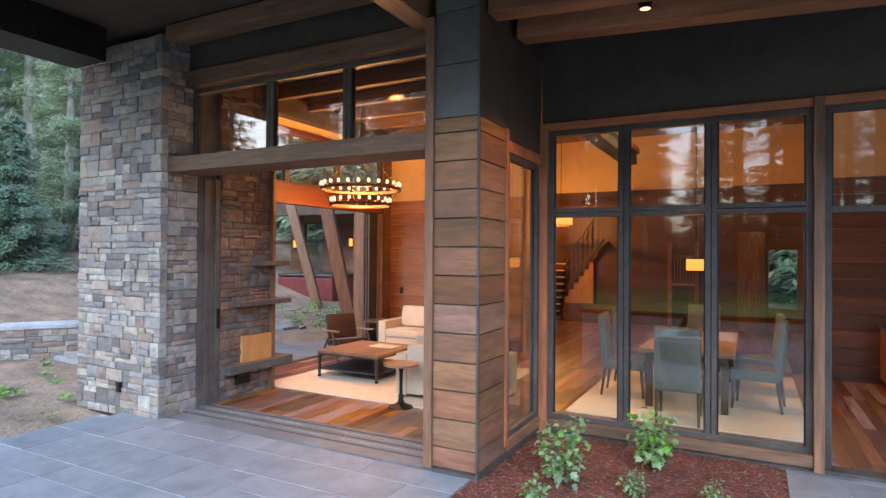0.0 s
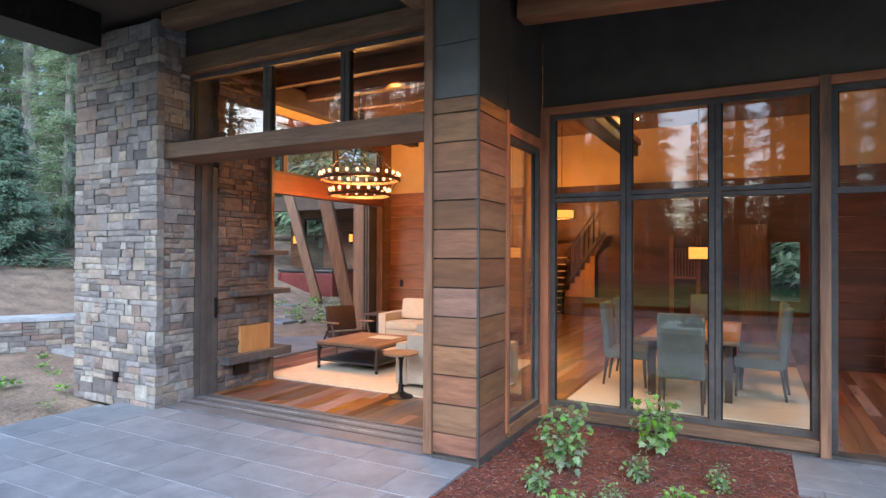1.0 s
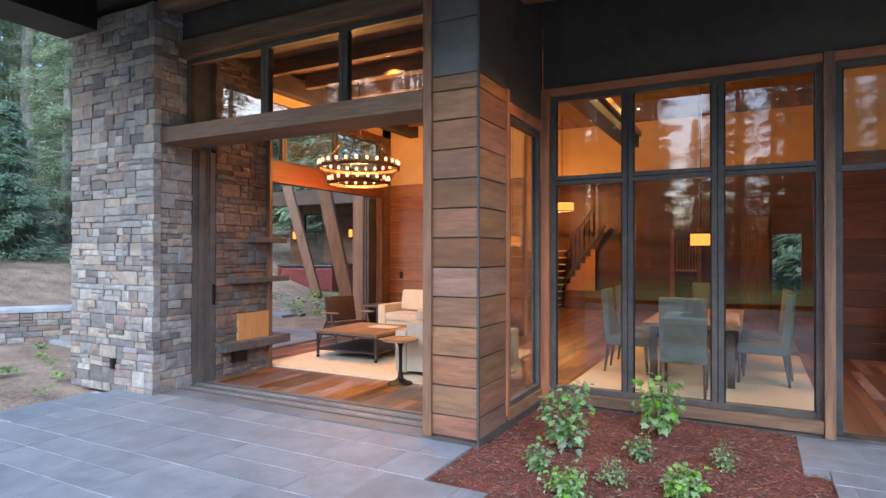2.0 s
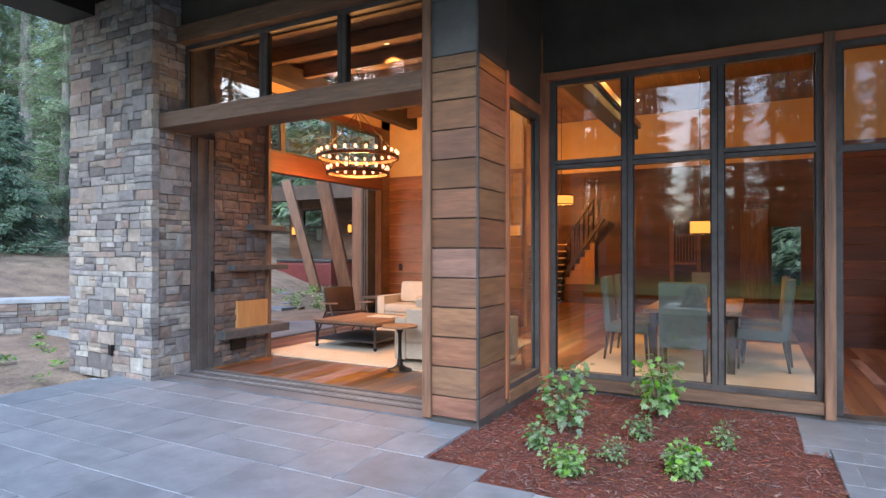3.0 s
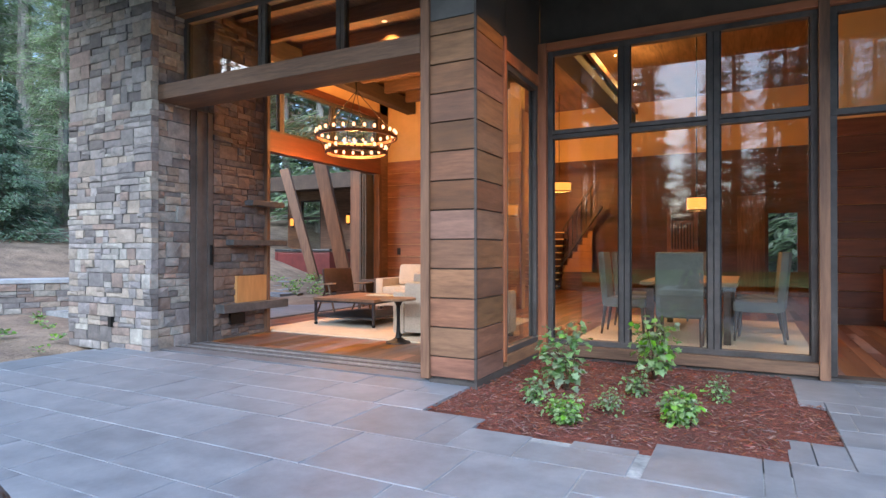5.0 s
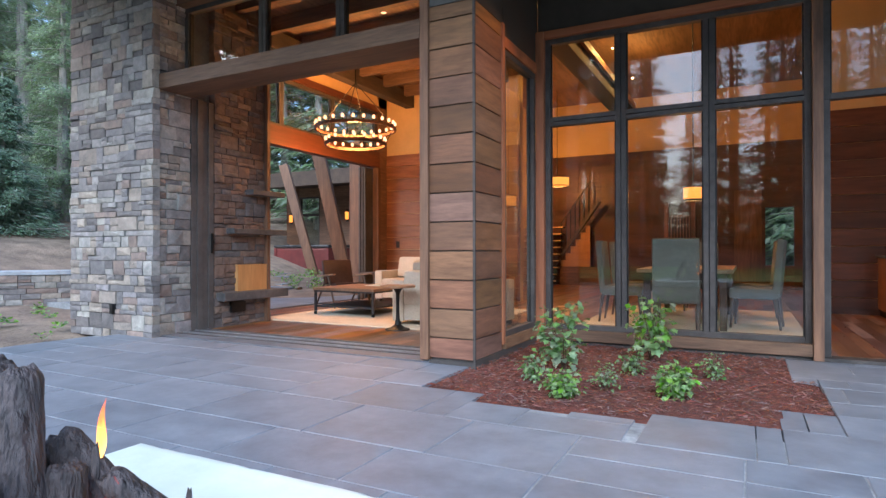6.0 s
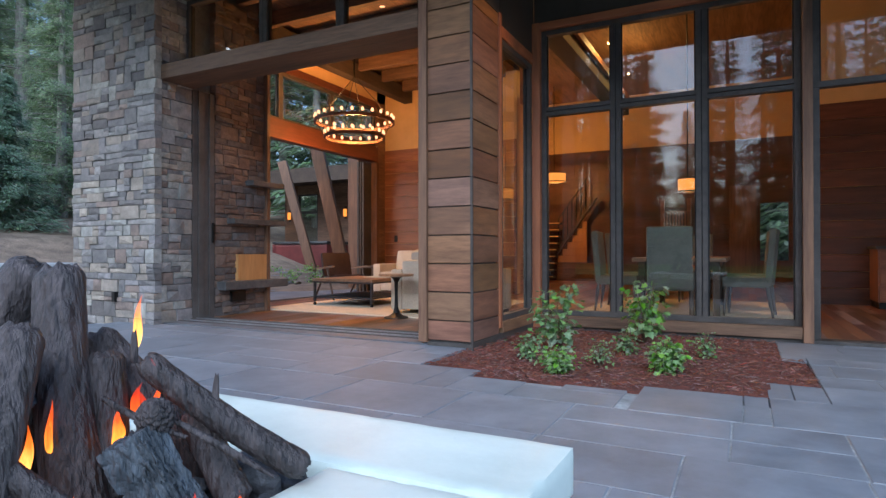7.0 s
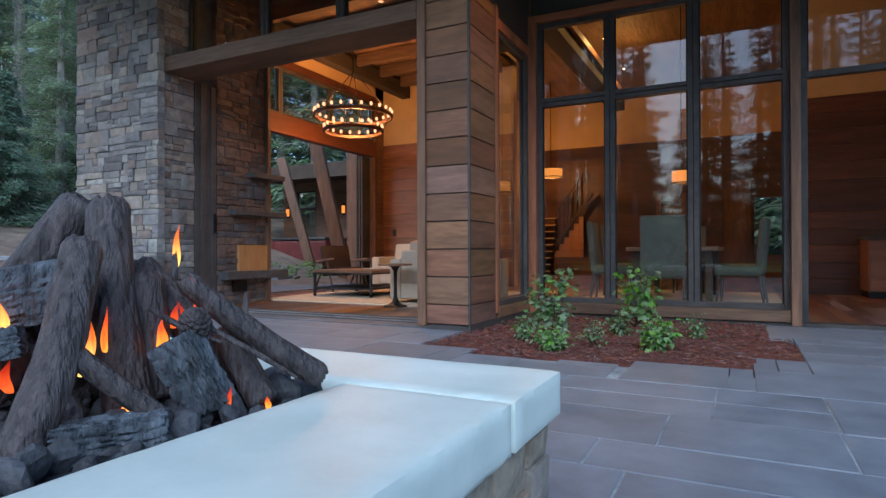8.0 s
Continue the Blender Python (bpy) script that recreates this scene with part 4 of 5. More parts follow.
# ---- fire pit contents ----
LOG = material("charred_ceramic_log", (0.012, 0.009, 0.009), (0.10, 0.078, 0.075), stretch=(1, 1, 0.2), scale=60, rough=0.62, bump=1.0, bump_scale=85, depth=0.02, vary=0.15)
SPLIT = material("charred_split_wood", (0.008, 0.010, 0.013), (0.13, 0.145, 0.165), stretch=(1, 1, 0.25), scale=30, rough=0.75, bump=1.0, bump_scale=55, depth=0.03)
COAL = material("black_lava_rock", (0.016, 0.016, 0.018), (0.09, 0.09, 0.098), scale=30, rough=0.8, bump=0.8, bump_scale=60, vary=0.3)
def flame_material(name, low, high, strength):
    """Thin burning gas: bright and dense at its foot, redder and clearer towards the tip."""
    m, n, k = tree_of(name)
    where, split, ramp, clear_ramp = n.new("ShaderNodeTexCoord"), n.new("ShaderNodeSeparateXYZ"), n.new("ShaderNodeValToRGB"), n.new("ShaderNodeMapRange")
    k.new(where.outputs["Generated"], split.inputs[0])
    wisp = n.new("ShaderNodeTexNoise")
    wisp.inputs["Scale"].default_value, wisp.inputs["Detail"].default_value = 3.0, 3
    k.new(where.outputs["Generated"], wisp.inputs["Vector"])
    shift = n.new("ShaderNodeMath")
    shift.operation = "MULTIPLY_ADD"
    shift.inputs[1].default_value = 0.7
    k.new(wisp.outputs["Fac"], shift.inputs[0])
    k.new(split.outputs["Z"], shift.inputs[2])
    ramp.color_ramp.elements[0].position, ramp.color_ramp.elements[1].position = 0.45, 1.2
    ramp.color_ramp.elements[0].color, ramp.color_ramp.elements[1].color = (*low, 1), (*high, 1)
    k.new(shift.outputs[0], ramp.inputs[0])
    e, clear, mix = n.new("ShaderNodeEmission"), n.new("ShaderNodeBsdfTransparent"), n.new("ShaderNodeMixShader")
    e.inputs[1].default_value = strength
    k.new(ramp.outputs[0], e.inputs[0])
    clear_ramp.inputs["From Min"].default_value, clear_ramp.inputs["From Max"].default_value = 0.4, 1.35
    clear_ramp.inputs["To Min"].default_value, clear_ramp.inputs["To Max"].default_value = 0.85, 0.12
    k.new(shift.outputs[0], clear_ramp.inputs["Value"])
    k.new(clear_ramp.outputs[0], mix.inputs[0])
    k.new(clear.outputs[0], mix.inputs[1])
    k.new(e.outputs[0], mix.inputs[2])
    k.new(mix.outputs[0], n["Material Output"].inputs[0])
    return m


FLAME = flame_material("orange_flame", (1.0, 0.30, 0.03), (1.0, 0.09, 0.008), 1.1)
FLAME_HOT = flame_material("yellow_flame", (1.0, 0.46, 0.09), (1.0, 0.14, 0.01), 1.5)
EMBER = flame_material("red_ember", (1.0, 0.13, 0.02), (0.8, 0.04, 0.006), 0.7)


def log(name, a, b, r0, r1, seed, mat, parent, label, sides=56, rings=60, square=0.0, ridge=0.05):
    """A rough log from a to b with bark ridges along it, knots and broken, dished ends."""
    rnd = random.Random(seed)
    a, b = Vector(a), Vector(b)
    axis = (b - a).normalized()
    s = axis.orthogonal().normalized()
    q = axis.cross(s)
    bm, rows = bmesh.new(), []
    bow = rnd.uniform(-0.04, 0.04) * (b - a).length
    for i in range(rings + 1):
        f = i / rings
        row = []
        for j in range(sides):
            t = 2 * math.pi * j / sides
            c, d = math.cos(t), math.sin(t)
            r = r0 + (r1 - r0) * f
            if square:
                r *= 1 + square * (1 / max(abs(c), abs(d)) - 1) * 0.9
            lane = noise.noise((c * 3.4 + seed, d * 3.4, f * 2.2 + seed)) + 0.8 * abs(noise.noise((c * 7.5 + seed, d * 7.5, f * 3.5)))
            lump = noise.noise((c * 1.3 + seed * 3, d * 1.3, f * 3))
            crack = noise.noise((c * 7 + seed, d * 7 - seed, f * 5))
            vd = noise.voronoi((c * 4.5 + seed, d * 4.5, f * 6 + seed))[0]
            furrow = max(0.0, 1 - (vd[1] - vd[0]) * 3.2)
            r *= 1 + ridge * 0.5 * lane + 0.06 * lump + ridge * 0.5 * crack - 0.045 * furrow
            tip = min(i, rings - i)
            r *= (0.62, 0.84, 0.95)[tip] if tip < 3 else 1.0
            end = (0.012 * noise.noise((c * 2, d * 2, seed + f)) if i in (0, rings) else 0)
            p = a.lerp(b, f) + s * (c * r + bow * math.sin(math.pi * f)) + q * d * r + axis * end
            row.append(bm.verts.new(p))
        rows.append(row)
    for i in range(rings):
        for j in range(sides):
            k = (j + 1) % sides
            bm.faces.new((rows[i][j], rows[i][k], rows[i + 1][k], rows[i + 1][j]))
    for row, base, inset in ((rows[0], a, axis), (rows[-1], b, -axis)):
        inner = [bm.verts.new(base.lerp(v.co, 0.55) + inset * 0.006 * rnd.random()) for v in row]
        hub = bm.verts.new(base + inset * 0.008)
        for j in range(sides):
            k = (j + 1) % sides
            bm.faces.new((row[j], row[k], inner[k], inner[j]))
            bm.faces.new((inner[j], inner[k], hub))
    return smooth(part(name, bm, mat, parent, label), 75)


def solo(ob, label, category, group=""):
    return tagged(ob, label, category, group)


FIRE = "logs in the fire pit"
def split_block(name, centre, size, turn, seed, label):
    """A split, charred wood block: checks along and across its grain (local z)."""
    bm = bmesh.new()
    bmesh.ops.create_cube(bm, size=1.0)
    bmesh.ops.subdivide_edges(bm, edges=bm.edges[:], cuts=19, use_grid_fill=True)
    off = Vector((seed * 3.7, seed * 1.9, seed))
    for v in bm.verts:
        p = Vector((v.co.x * size[0], v.co.y * size[1], v.co.z * size[2]))
        n = p.normalized()
        d = noise.voronoi(Vector((p.x * 95, p.y * 95, p.z * 24)) + off)[0]
        check = max(0.0, 1 - (d[1] - d[0]) * 4.0)
        lump = noise.noise(p * 14 + off)
        round_off = max(0.0, sum(abs(c) ** 6 for c in v.co * 2) - 1.2) * 0.004
        v.co = p - n * (0.0085 * check - 0.003 * lump + 0.4 * round_off)
    ob = smooth(part(name, bm, SPLIT, None), 45)
    ob.matrix_basis = pose(*centre, *turn)
    return solo(ob, label, "log", FIRE)


solo(log("log", (1.210, -4.055, 0.39), (1.085, -4.020, 0.795), 0.043, 0.037, 1, LOG, None, ""), "tall charred log leaning over the fire", "log", FIRE)
solo(log("log", (1.258, -4.282, 0.375), (1.186, -4.129, 0.716), 0.032, 0.031, 2, LOG, None, ""), "charred log with a rounded top propped upright", "log", FIRE)
solo(log("log", (0.84, -4.14, 0.47), (0.995, -4.00, 0.80), 0.048, 0.044, 3, LOG, None, ""), "thick dark log leaning against the tall one", "log", FIRE)
solo(log("log", (1.42, -3.815, 0.456), (1.228, -3.975, 0.65), 0.025, 0.022, 4, LOG, None, ""), "slim charred log sloping down to the coping", "log", FIRE)
solo(log("log", (1.24, -3.86, 0.43), (1.065, -3.955, 0.675), 0.038, 0.034, 5, LOG, None, ""), "charred log behind the flames", "log", FIRE)
split_block("split_log", (1.300, -4.012, 0.490), (0.078, 0.06, 0.14), (8, -28, 24), 6, "blue-grey charred split wood block")
solo(log("log", (1.345, -4.08, 0.42), (1.235, -4.185, 0.555), 0.018, 0.016, 7, LOG, None, ""), "thin charred stick log", "log", FIRE)
split_block("split_log", (1.065, -4.175, 0.622), (0.10, 0.095, 0.22), (0, 78, 55), 8, "blue-grey split log lying across the stack")
split_block("split_log", (1.115, -4.245, 0.555), (0.05, 0.05, 0.12), (0, 80, 50), 9, "short charred split log end")
split_block("split_log", (1.315, -4.165, 0.428), (0.055, 0.055, 0.15), (0, 88, 48), 10, "charred split log lying low on the rocks")
solo(log("log", (1.345, -3.89, 0.415), (1.245, -3.895, 0.55), 0.028, 0.026, 11, LOG, None, ""), "short charred log under the sloping one", "log", FIRE)
solo(log("log", (1.19, -4.00, 0.43), (1.145, -3.985, 0.655), 0.030, 0.030, 12, LOG, None, ""), "short upright log with a cut end", "log", FIRE)
solo(log("log", (0.75, -3.95, 0.40), (1.05, -4.05, 0.46), 0.045, 0.045, 13, LOG, None, ""), "charred base log lying on the rocks", "log", FIRE)
solo(log("log", (0.95, -4.35, 0.40), (1.02, -4.10, 0.56), 0.045, 0.04, 14, LOG, None, ""), "charred log carrying the split wood", "log", FIRE)
solo(log("log", (0.98, -4.02, 0.40), (1.10, -4.12, 0.64), 0.044, 0.040, 16, LOG, None, ""), "charred log filling the middle of the stack", "log", FIRE)
solo(log("log", (1.00, -4.28, 0.40), (1.10, -4.16, 0.55), 0.045, 0.042, 17, LOG, None, ""), "charred log under the split wood", "log", FIRE)
for i, (p, d, l) in enumerate((((1.22, -3.985, 0.645), (0.0, 0.01, 1), 0.05), ((1.315, -3.905, 0.555), (-0.02, 0, 1), 0.065), ((1.21, -4.03, 0.60), (0.9, 0.5, -0.5), 0.14), ((1.30, -3.97, 0.56), (0.9, 0.5, -0.6), 0.17))):
    a = Vector(p)
    b = a + Vector(d).normalized() * l
    solo(log("twig", a, b, 0.007, 0.005, 30 + i, LOG, None, "", 8, 6), "thin charred twig on the log stack", "twig", "twigs in the fire pit")


def rock(name, place, r, seed, mat):
    rnd = random.Random(seed)
    bm = bmesh.new()
    bmesh.ops.create_icosphere(bm, subdivisions=2, radius=1)
    k = Vector((rnd.uniform(0.7, 1.2), rnd.uniform(0.7, 1.2), rnd.uniform(0.55, 0.9)))
    for v in bm.verts:
        n = 1 + 0.35 * noise.noise(v.co * 1.1 + Vector((seed * 7.1, 0, 0))) + 0.16 * noise.noise(v.co * 2.7 + Vector((0, seed * 3.3, 0)))
        c = v.co * n
        v.co = Vector((c.x * k.x, c.y * k.y, c.z * k.z)) * r
    return part(name, bm, mat, None, "", place)


ROCKS = [rock("lava_rock", (0, 0, -5 - i), 1.0, i, COAL).data for i in range(6)]
for ob in [o for o in scene.objects if o.name.startswith("lava_rock")]:
    bpy.data.objects.remove(ob)
rnd = random.Random(77)
placed = []
for i in range(4000):
    if len(placed) >= 280:
        break
    x, y = rnd.uniform(0.83, 1.44), rnd.uniform(-4.38, -3.755)
    r = rnd.uniform(0.016, 0.038)
    if any((x - a) ** 2 + (y - b) ** 2 < (0.75 * (r + c)) ** 2 for a, b, c in placed) or x + r > 1.388 or y + r > -3.73:
        continue
    placed.append((x, y, r))
    ob = piece("lava_rock", rnd.choice(ROCKS), None, (x, y, 0.392 + 0.55 * r + 0.012 * rnd.random()), (r, r, r), (rnd.uniform(0, 6), rnd.uniform(0, 6), rnd.uniform(0, 6)))
    tagged(ob, "black lava rock in the fire pit bed", "rock", "lava rocks")
boxpart("rock_bed", (PX0 + 0.2, PX1 - CW + 0.06, PY0 + 0.2, PY1 - CW + 0.06, 0.2, 0.392), COAL, pit, "dark bed of crushed lava rock")

# pine cone
bm = bmesh.new()
for i in range(70):
    f = i / 70
    a = i * 2.39996
    r = 0.030 * math.sin(math.pi * min(1, 0.15 + f * 0.85)) ** 0.7
    c = Vector((math.cos(a) * r * 0.7, math.sin(a) * r * 0.7, (f - 0.5) * 0.062))
    bmesh.ops.create_icosphere(bm, subdivisions=1, radius=0.0085, matrix=Matrix.Translation(c) @ Matrix.Diagonal((1.1, 1.1, 0.6, 1)))
cone = part("pine_cone", bm, LOG, None)
cone.matrix_basis = pose(1.29, -4.0, 0.575, 50, 20, 30)
tagged(cone, "charred pine cone resting on the logs", "pine cone")


def flame(name, base, height, width, lean, seed, mat, label):
    """A licking tongue: a tapered, twisting, flattened body."""
    bm, rows = bmesh.new(), []
    for i in range(29):
        f = i / 28
        w = width * (math.sin(math.pi * (0.12 + 0.88 * f) ** 0.8) ** 1.1) * (1 - 0.35 * f) + 0.0005
        dx = lean * f + 0.25 * width * math.sin(f * 5 + seed)
        row = [bm.verts.new((dx * 0.45 + math.cos(t) * w * 0.9, dx * 0.9 + math.sin(t) * w * 0.5, f * height)) for t in [k * math.pi / 5 for k in range(10)]]
        rows.append(row)
    for i in range(28):
        for j in range(10):
            bm.faces.new((rows[i][j], rows[i][(j + 1) % 10], rows[i + 1][(j + 1) % 10], rows[i + 1][j]))
    bm.faces.new(rows[0])
    bm.faces.new(rows[-1])
    ob = smooth(part(name, bm, mat, None, "", base), 80)
    return tagged(ob, label, "flame", "flames in the fire pit")


flame("flame", (1.188, -3.962, 0.665), 0.085, 0.011, 0.012, 1, FLAME_HOT, "bright yellow-orange flame above the logs")
flame("flame", (1.10, -4.24, 0.53), 0.09, 0.022, -0.01, 2, FLAME, "orange flame between the logs")
flame("flame", (1.175, -4.085, 0.52), 0.085, 0.009, 0.0, 3, FLAME, "orange flame between the logs")
flame("flame", (1.195, -3.945, 0.52), 0.09, 0.012, 0.02, 4, FLAME, "orange flame between the logs")
flame("flame", (1.24, -4.10, 0.42), 0.06, 0.012, 0.01, 5, FLAME_HOT, "small yellow flame low among the logs")
flame("flame", (1.15, -4.20, 0.45), 0.05, 0.012, 0.01, 6, EMBER, "small red flame low among the logs")
flame("flame", (1.36, -3.90, 0.41), 0.03, 0.008, 0.0, 7, FLAME, "tiny orange flame by the rocks")
flame("flame", (1.30, -3.96, 0.42), 0.03, 0.008, 0.0, 8, FLAME, "tiny orange flame by the rocks")
flame("flame", (1.265, -3.955, 0.60), 0.055, 0.011, -0.03, 9, EMBER, "red glow along the slim log")
flame("flame", (1.245, -3.965, 0.55), 0.06, 0.011, -0.03, 10, EMBER, "red glow along the slim log")
flame("flame", (1.222, -4.150, 0.505), 0.085, 0.015, 0.01, 11, FLAME_HOT, "yellow flame in the gap beside the propped log")
flame("flame", (1.130, -4.222, 0.560), 0.09, 0.022, -0.012, 12, FLAME_HOT, "broad orange flame below the split wood")
flame("flame", (1.212, -4.012, 0.525), 0.055, 0.015, 0.01, 13, FLAME, "orange glow behind the split log")
flame("flame", (1.182, -3.962, 0.555), 0.05, 0.012, 0.015, 14, EMBER, "red glow below the pine cone twig")
flame("flame", (1.142, -4.218, 0.485), 0.05, 0.017, 0.0, 15, EMBER, "red glow deep among the logs")
flame("flame", (1.362, -3.990, 0.440), 0.03, 0.006, 0.0, 16, EMBER, "tiny red flame by the rocks")


# ---- living room ----
FABRIC = material("cream_linen", (0.42, 0.37, 0.29), (0.54, 0.48, 0.385), scale=60, rough=0.95, bump=0.2, big=0.06, depth=0.003)
LINEN = material("grey_green_linen", (0.085, 0.088, 0.074), (0.145, 0.148, 0.128), scale=60, rough=0.95, bump=0.2, big=0.08, depth=0.003)
RUG = material("pale_wool_rug", (0.55, 0.47, 0.34), (0.68, 0.60, 0.46), scale=40, rough=1.0, bump=0.4, big=0.08, depth=0.004)
LEATHER = material("dark_brown_leather", (0.018, 0.010, 0.008), (0.045, 0.024, 0.019), scale=12, rough=0.6, bump=0.12, spec=0.25)
DARKWOOD = material("dark_walnut", (0.035, 0.022, 0.015), (0.09, 0.055, 0.035), stretch=(1, 6, 6), scale=5, rough=0.5, bump=0.08)
TABLEWOOD = material("aged_oak_top", (0.16, 0.09, 0.05), (0.32, 0.20, 0.12), stretch=(6, 1, 6), scale=4, rough=0.5, bump=0.1)
IRON = material("grey_iron", (0.05, 0.05, 0.052), (0.11, 0.11, 0.115), scale=15, rough=0.45, metal=0.7, bump=0.05)
BULB = glowing("warm_bulb", (1.0, 0.36, 0.15), 1.3)
SHADE = glowing("amber_glass_glow", (1.0, 0.30, 0.045), 0.6)
RED_PANEL = material("dark_red_tub_panel", (0.10, 0.018, 0.018), (0.17, 0.035, 0.03), scale=5, rough=0.5, bump=0.1)

tagged(boxpart("living_rug", (-4.2, -1.1, 1.74, 4.75, 0.004, 0.02), RUG, None, bevel=0.005), "pale cream wool rug under the coffee table", "rug")
tagged(boxpart("dining_rug", (0.04, 2.62, 2.5, 6.1, 0.004, 0.02), RUG, None, bevel=0.005), "pale straw-coloured rug under the dining table", "rug")


def coffee_table(x0, x1, y0, y1):
    t = thing("coffee_table", "low oak coffee table on a grey iron frame with lower shelf", "coffee table")
    boxpart("tabletop", (x0, x1, y0, y1, 0.385, 0.425), TABLEWOOD, t, bevel=0.005)
    boxpart("apron", (x0 + 0.01, x1 - 0.01, y0 + 0.01, y1 - 0.01, 0.36, 0.384), IRON, t)
    boxpart("shelf", (x0 + 0.03, x1 - 0.03, y0 + 0.03, y1 - 0.03, 0.13, 0.155), IRON, t)
    for x in (x0 + 0.03, x1 - 0.03):
        for y in (y0 + 0.03, y1 - 0.03):
            leg = boxpart("leg", (x - 0.016, x + 0.016, y - 0.016, y + 0.016, 0.07, 0.36), IRON, t)
            bm = bmesh.new()
            tube(bm, (x - 0.014, y, 0.042), (x + 0.014, y, 0.042), 0.024, sides=16)
            part("caster", bm, BLACK, leg)
    return t


coffee_table(-3.85, -2.74, 2.54, 3.72)
bk = thing("magazine", "open magazine lying on the coffee table", "magazine")
boxpart("page", (-3.35, -3.13, 3.2, 3.5, 0.426, 0.436), CONCRETE, bk)
boxpart("page", (-3.12, -2.92, 3.2, 3.5, 0.426, 0.434), CONCRETE, bk)


def sofa(x0, x1, y0, y1, back, label, m=None):
    """A box sofa whose back runs along y1 (back=1) or y0 (back=-1)."""
    t = thing("sofa", label, "sofa")
    arm, bk_d = 0.17, 0.2
    boxpart("base", (x0 + 0.02, x1 - 0.02, y0 + 0.02, y1 - 0.02, 0.08, 0.30), FABRIC, t, bevel=0.02)
    for a, b in ((x0, x0 + arm), (x1 - arm, x1)):
        smooth(boxpart("armrest", (a, b, y0, y1, 0.06, 0.60), FABRIC, t, bevel=0.03))
    yb = (y1 - bk_d, y1) if back > 0 else (y0, y0 + bk_d)
    smooth(boxpart("backrest", (x0 + arm, x1 - arm, *yb, 0.28, 0.72), FABRIC, t, bevel=0.035))
    ys = (y0 - 0.01, yb[0]) if back > 0 else (yb[1], y1 + 0.01)
    w = (x1 - x0 - 2 * arm) / 2
    for i in range(2):
        smooth(boxpart("seat_cushion", (x0 + arm + i * w, x0 + arm + (i + 1) * w - 0.006, *ys, 0.30, 0.45), FABRIC, t, bevel=0.035))
        bm = bmesh.new()
        yc = (ys[1] - 0.10) if back > 0 else (ys[0] + 0.10)
        box(bm, x0 + arm + i * w + 0.02, x0 + arm + (i + 1) * w - 0.02, yc - 0.09, yc + 0.09, 0.44, 0.86, bevel=0.06, turn=Matrix.Rotation(-0.22 * back, 4, "X"))
        smooth(part("back_cushion", bm, FABRIC, t))
    for x in (x0 + 0.06, x1 - 0.06):
        for y in (y0 + 0.06, y1 - 0.06):
            boxpart("foot", (x - 0.03, x + 0.03, y - 0.03, y + 0.03, 0.0, 0.08), DARKWOOD, t)
    return t


sofa(-4.42, -2.2, 5.05, 5.98, 1, "cream linen sofa against the cedar wall")
sofa(-2.10, -0.75, 2.02, 2.95, -1, "cream linen sofa with its back to the terrace")


def pedestal_table(x, y):
    t = thing("pedestal_table", "round oak side table on a black trumpet base", "side table", (x, y, 0.0))
    bm = bmesh.new()
    tube(bm, (0, 0, 0.525), (0, 0, 0.55), 0.215, 0.22, 36)
    smooth(part("tabletop", bm, TABLEWOOD, t))
    bm = bmesh.new()
    prof = ((0.155, 0.002), (0.15, 0.018), (0.09, 0.035), (0.04, 0.07), (0.024, 0.14), (0.02, 0.3), (0.024, 0.45), (0.05, 0.5), (0.09, 0.522))
    rows = [[bm.verts.new((math.cos(a) * r, math.sin(a) * r, z)) for a in [k * math.pi / 12 for k in range(24)]] for r, z in prof]
    for p, q in zip(rows, rows[1:]):
        for j in range(24):
            bm.faces.new((p[j], p[(j + 1) % 24], q[(j + 1) % 24], q[j]))
    bm.faces.new(rows[0])
    bm.faces.new(rows[-1])
    smooth(part("stem", bm, BLACK, t, "black trumpet stem"))


pedestal_table(-1.80, 1.68)

et = thing("end_table", "dark square wooden end table beside the sofa", "side table", (-4.68, 5.55, 0))
boxpart("tabletop", (-0.26, 0.26, -0.28, 0.28, 0.51, 0.55), DARKWOOD, et, bevel=0.004)
for sx in (-1, 1):
    for sy in (-1, 1):
        boxpart("leg", (sx * 0.22 - 0.025, sx * 0.22 + 0.025, sy * 0.24 - 0.025, sy * 0.24 + 0.025, 0, 0.51), DARKWOOD, et)


def armchair(x, y, turn):
    t = thing("armchair", "dark brown leather lounge chair on an angled wood frame", "armchair", (x, y, 0.004))
    t.rotation_euler = (0, 0, radians(turn))
    bm = bmesh.new()
    box(bm, -0.27, 0.27, -0.28, 0.30, 0.30, 0.40, bevel=0.03, turn=Matrix.Rotation(radians(-8), 4, "X"))
    smooth(part("seat", bm, LEATHER, t))
    bm = bmesh.new()
    box(bm, -0.27, 0.27, 0.25, 0.34, 0.38, 0.82, bevel=0.03, turn=Matrix.Rotation(radians(-18), 4, "X"))
    smooth(part("backrest", bm, LEATHER, t))
    for s in (-1, 1):
        bm = bmesh.new()
        box(bm, s * 0.33 - 0.03, s * 0.33 + 0.03, -0.36, 0.36, 0.545, 0.57, bevel=0.006, turn=Matrix.Rotation(radians(-4), 4, "X"))
        part("armrest", bm, TABLEWOOD, t, "pale wooden armrest")
        for a, b in (((s * 0.33, -0.40, 0.0), (s * 0.33, -0.10, 0.55)), ((s * 0.33, 0.48, 0.0), (s * 0.33, 0.08, 0.42))):
            bm = bmesh.new()
            tube(bm, a, b, 0.015, 0.02, 10)
            part("leg", bm, DARKWOOD, t)
    bm = bmesh.new()
    tube(bm, (-0.33, 0.0, 0.33), (0.33, 0.0, 0.33), 0.016, sides=10)
    part("crossbar", bm, DARKWOOD, t)


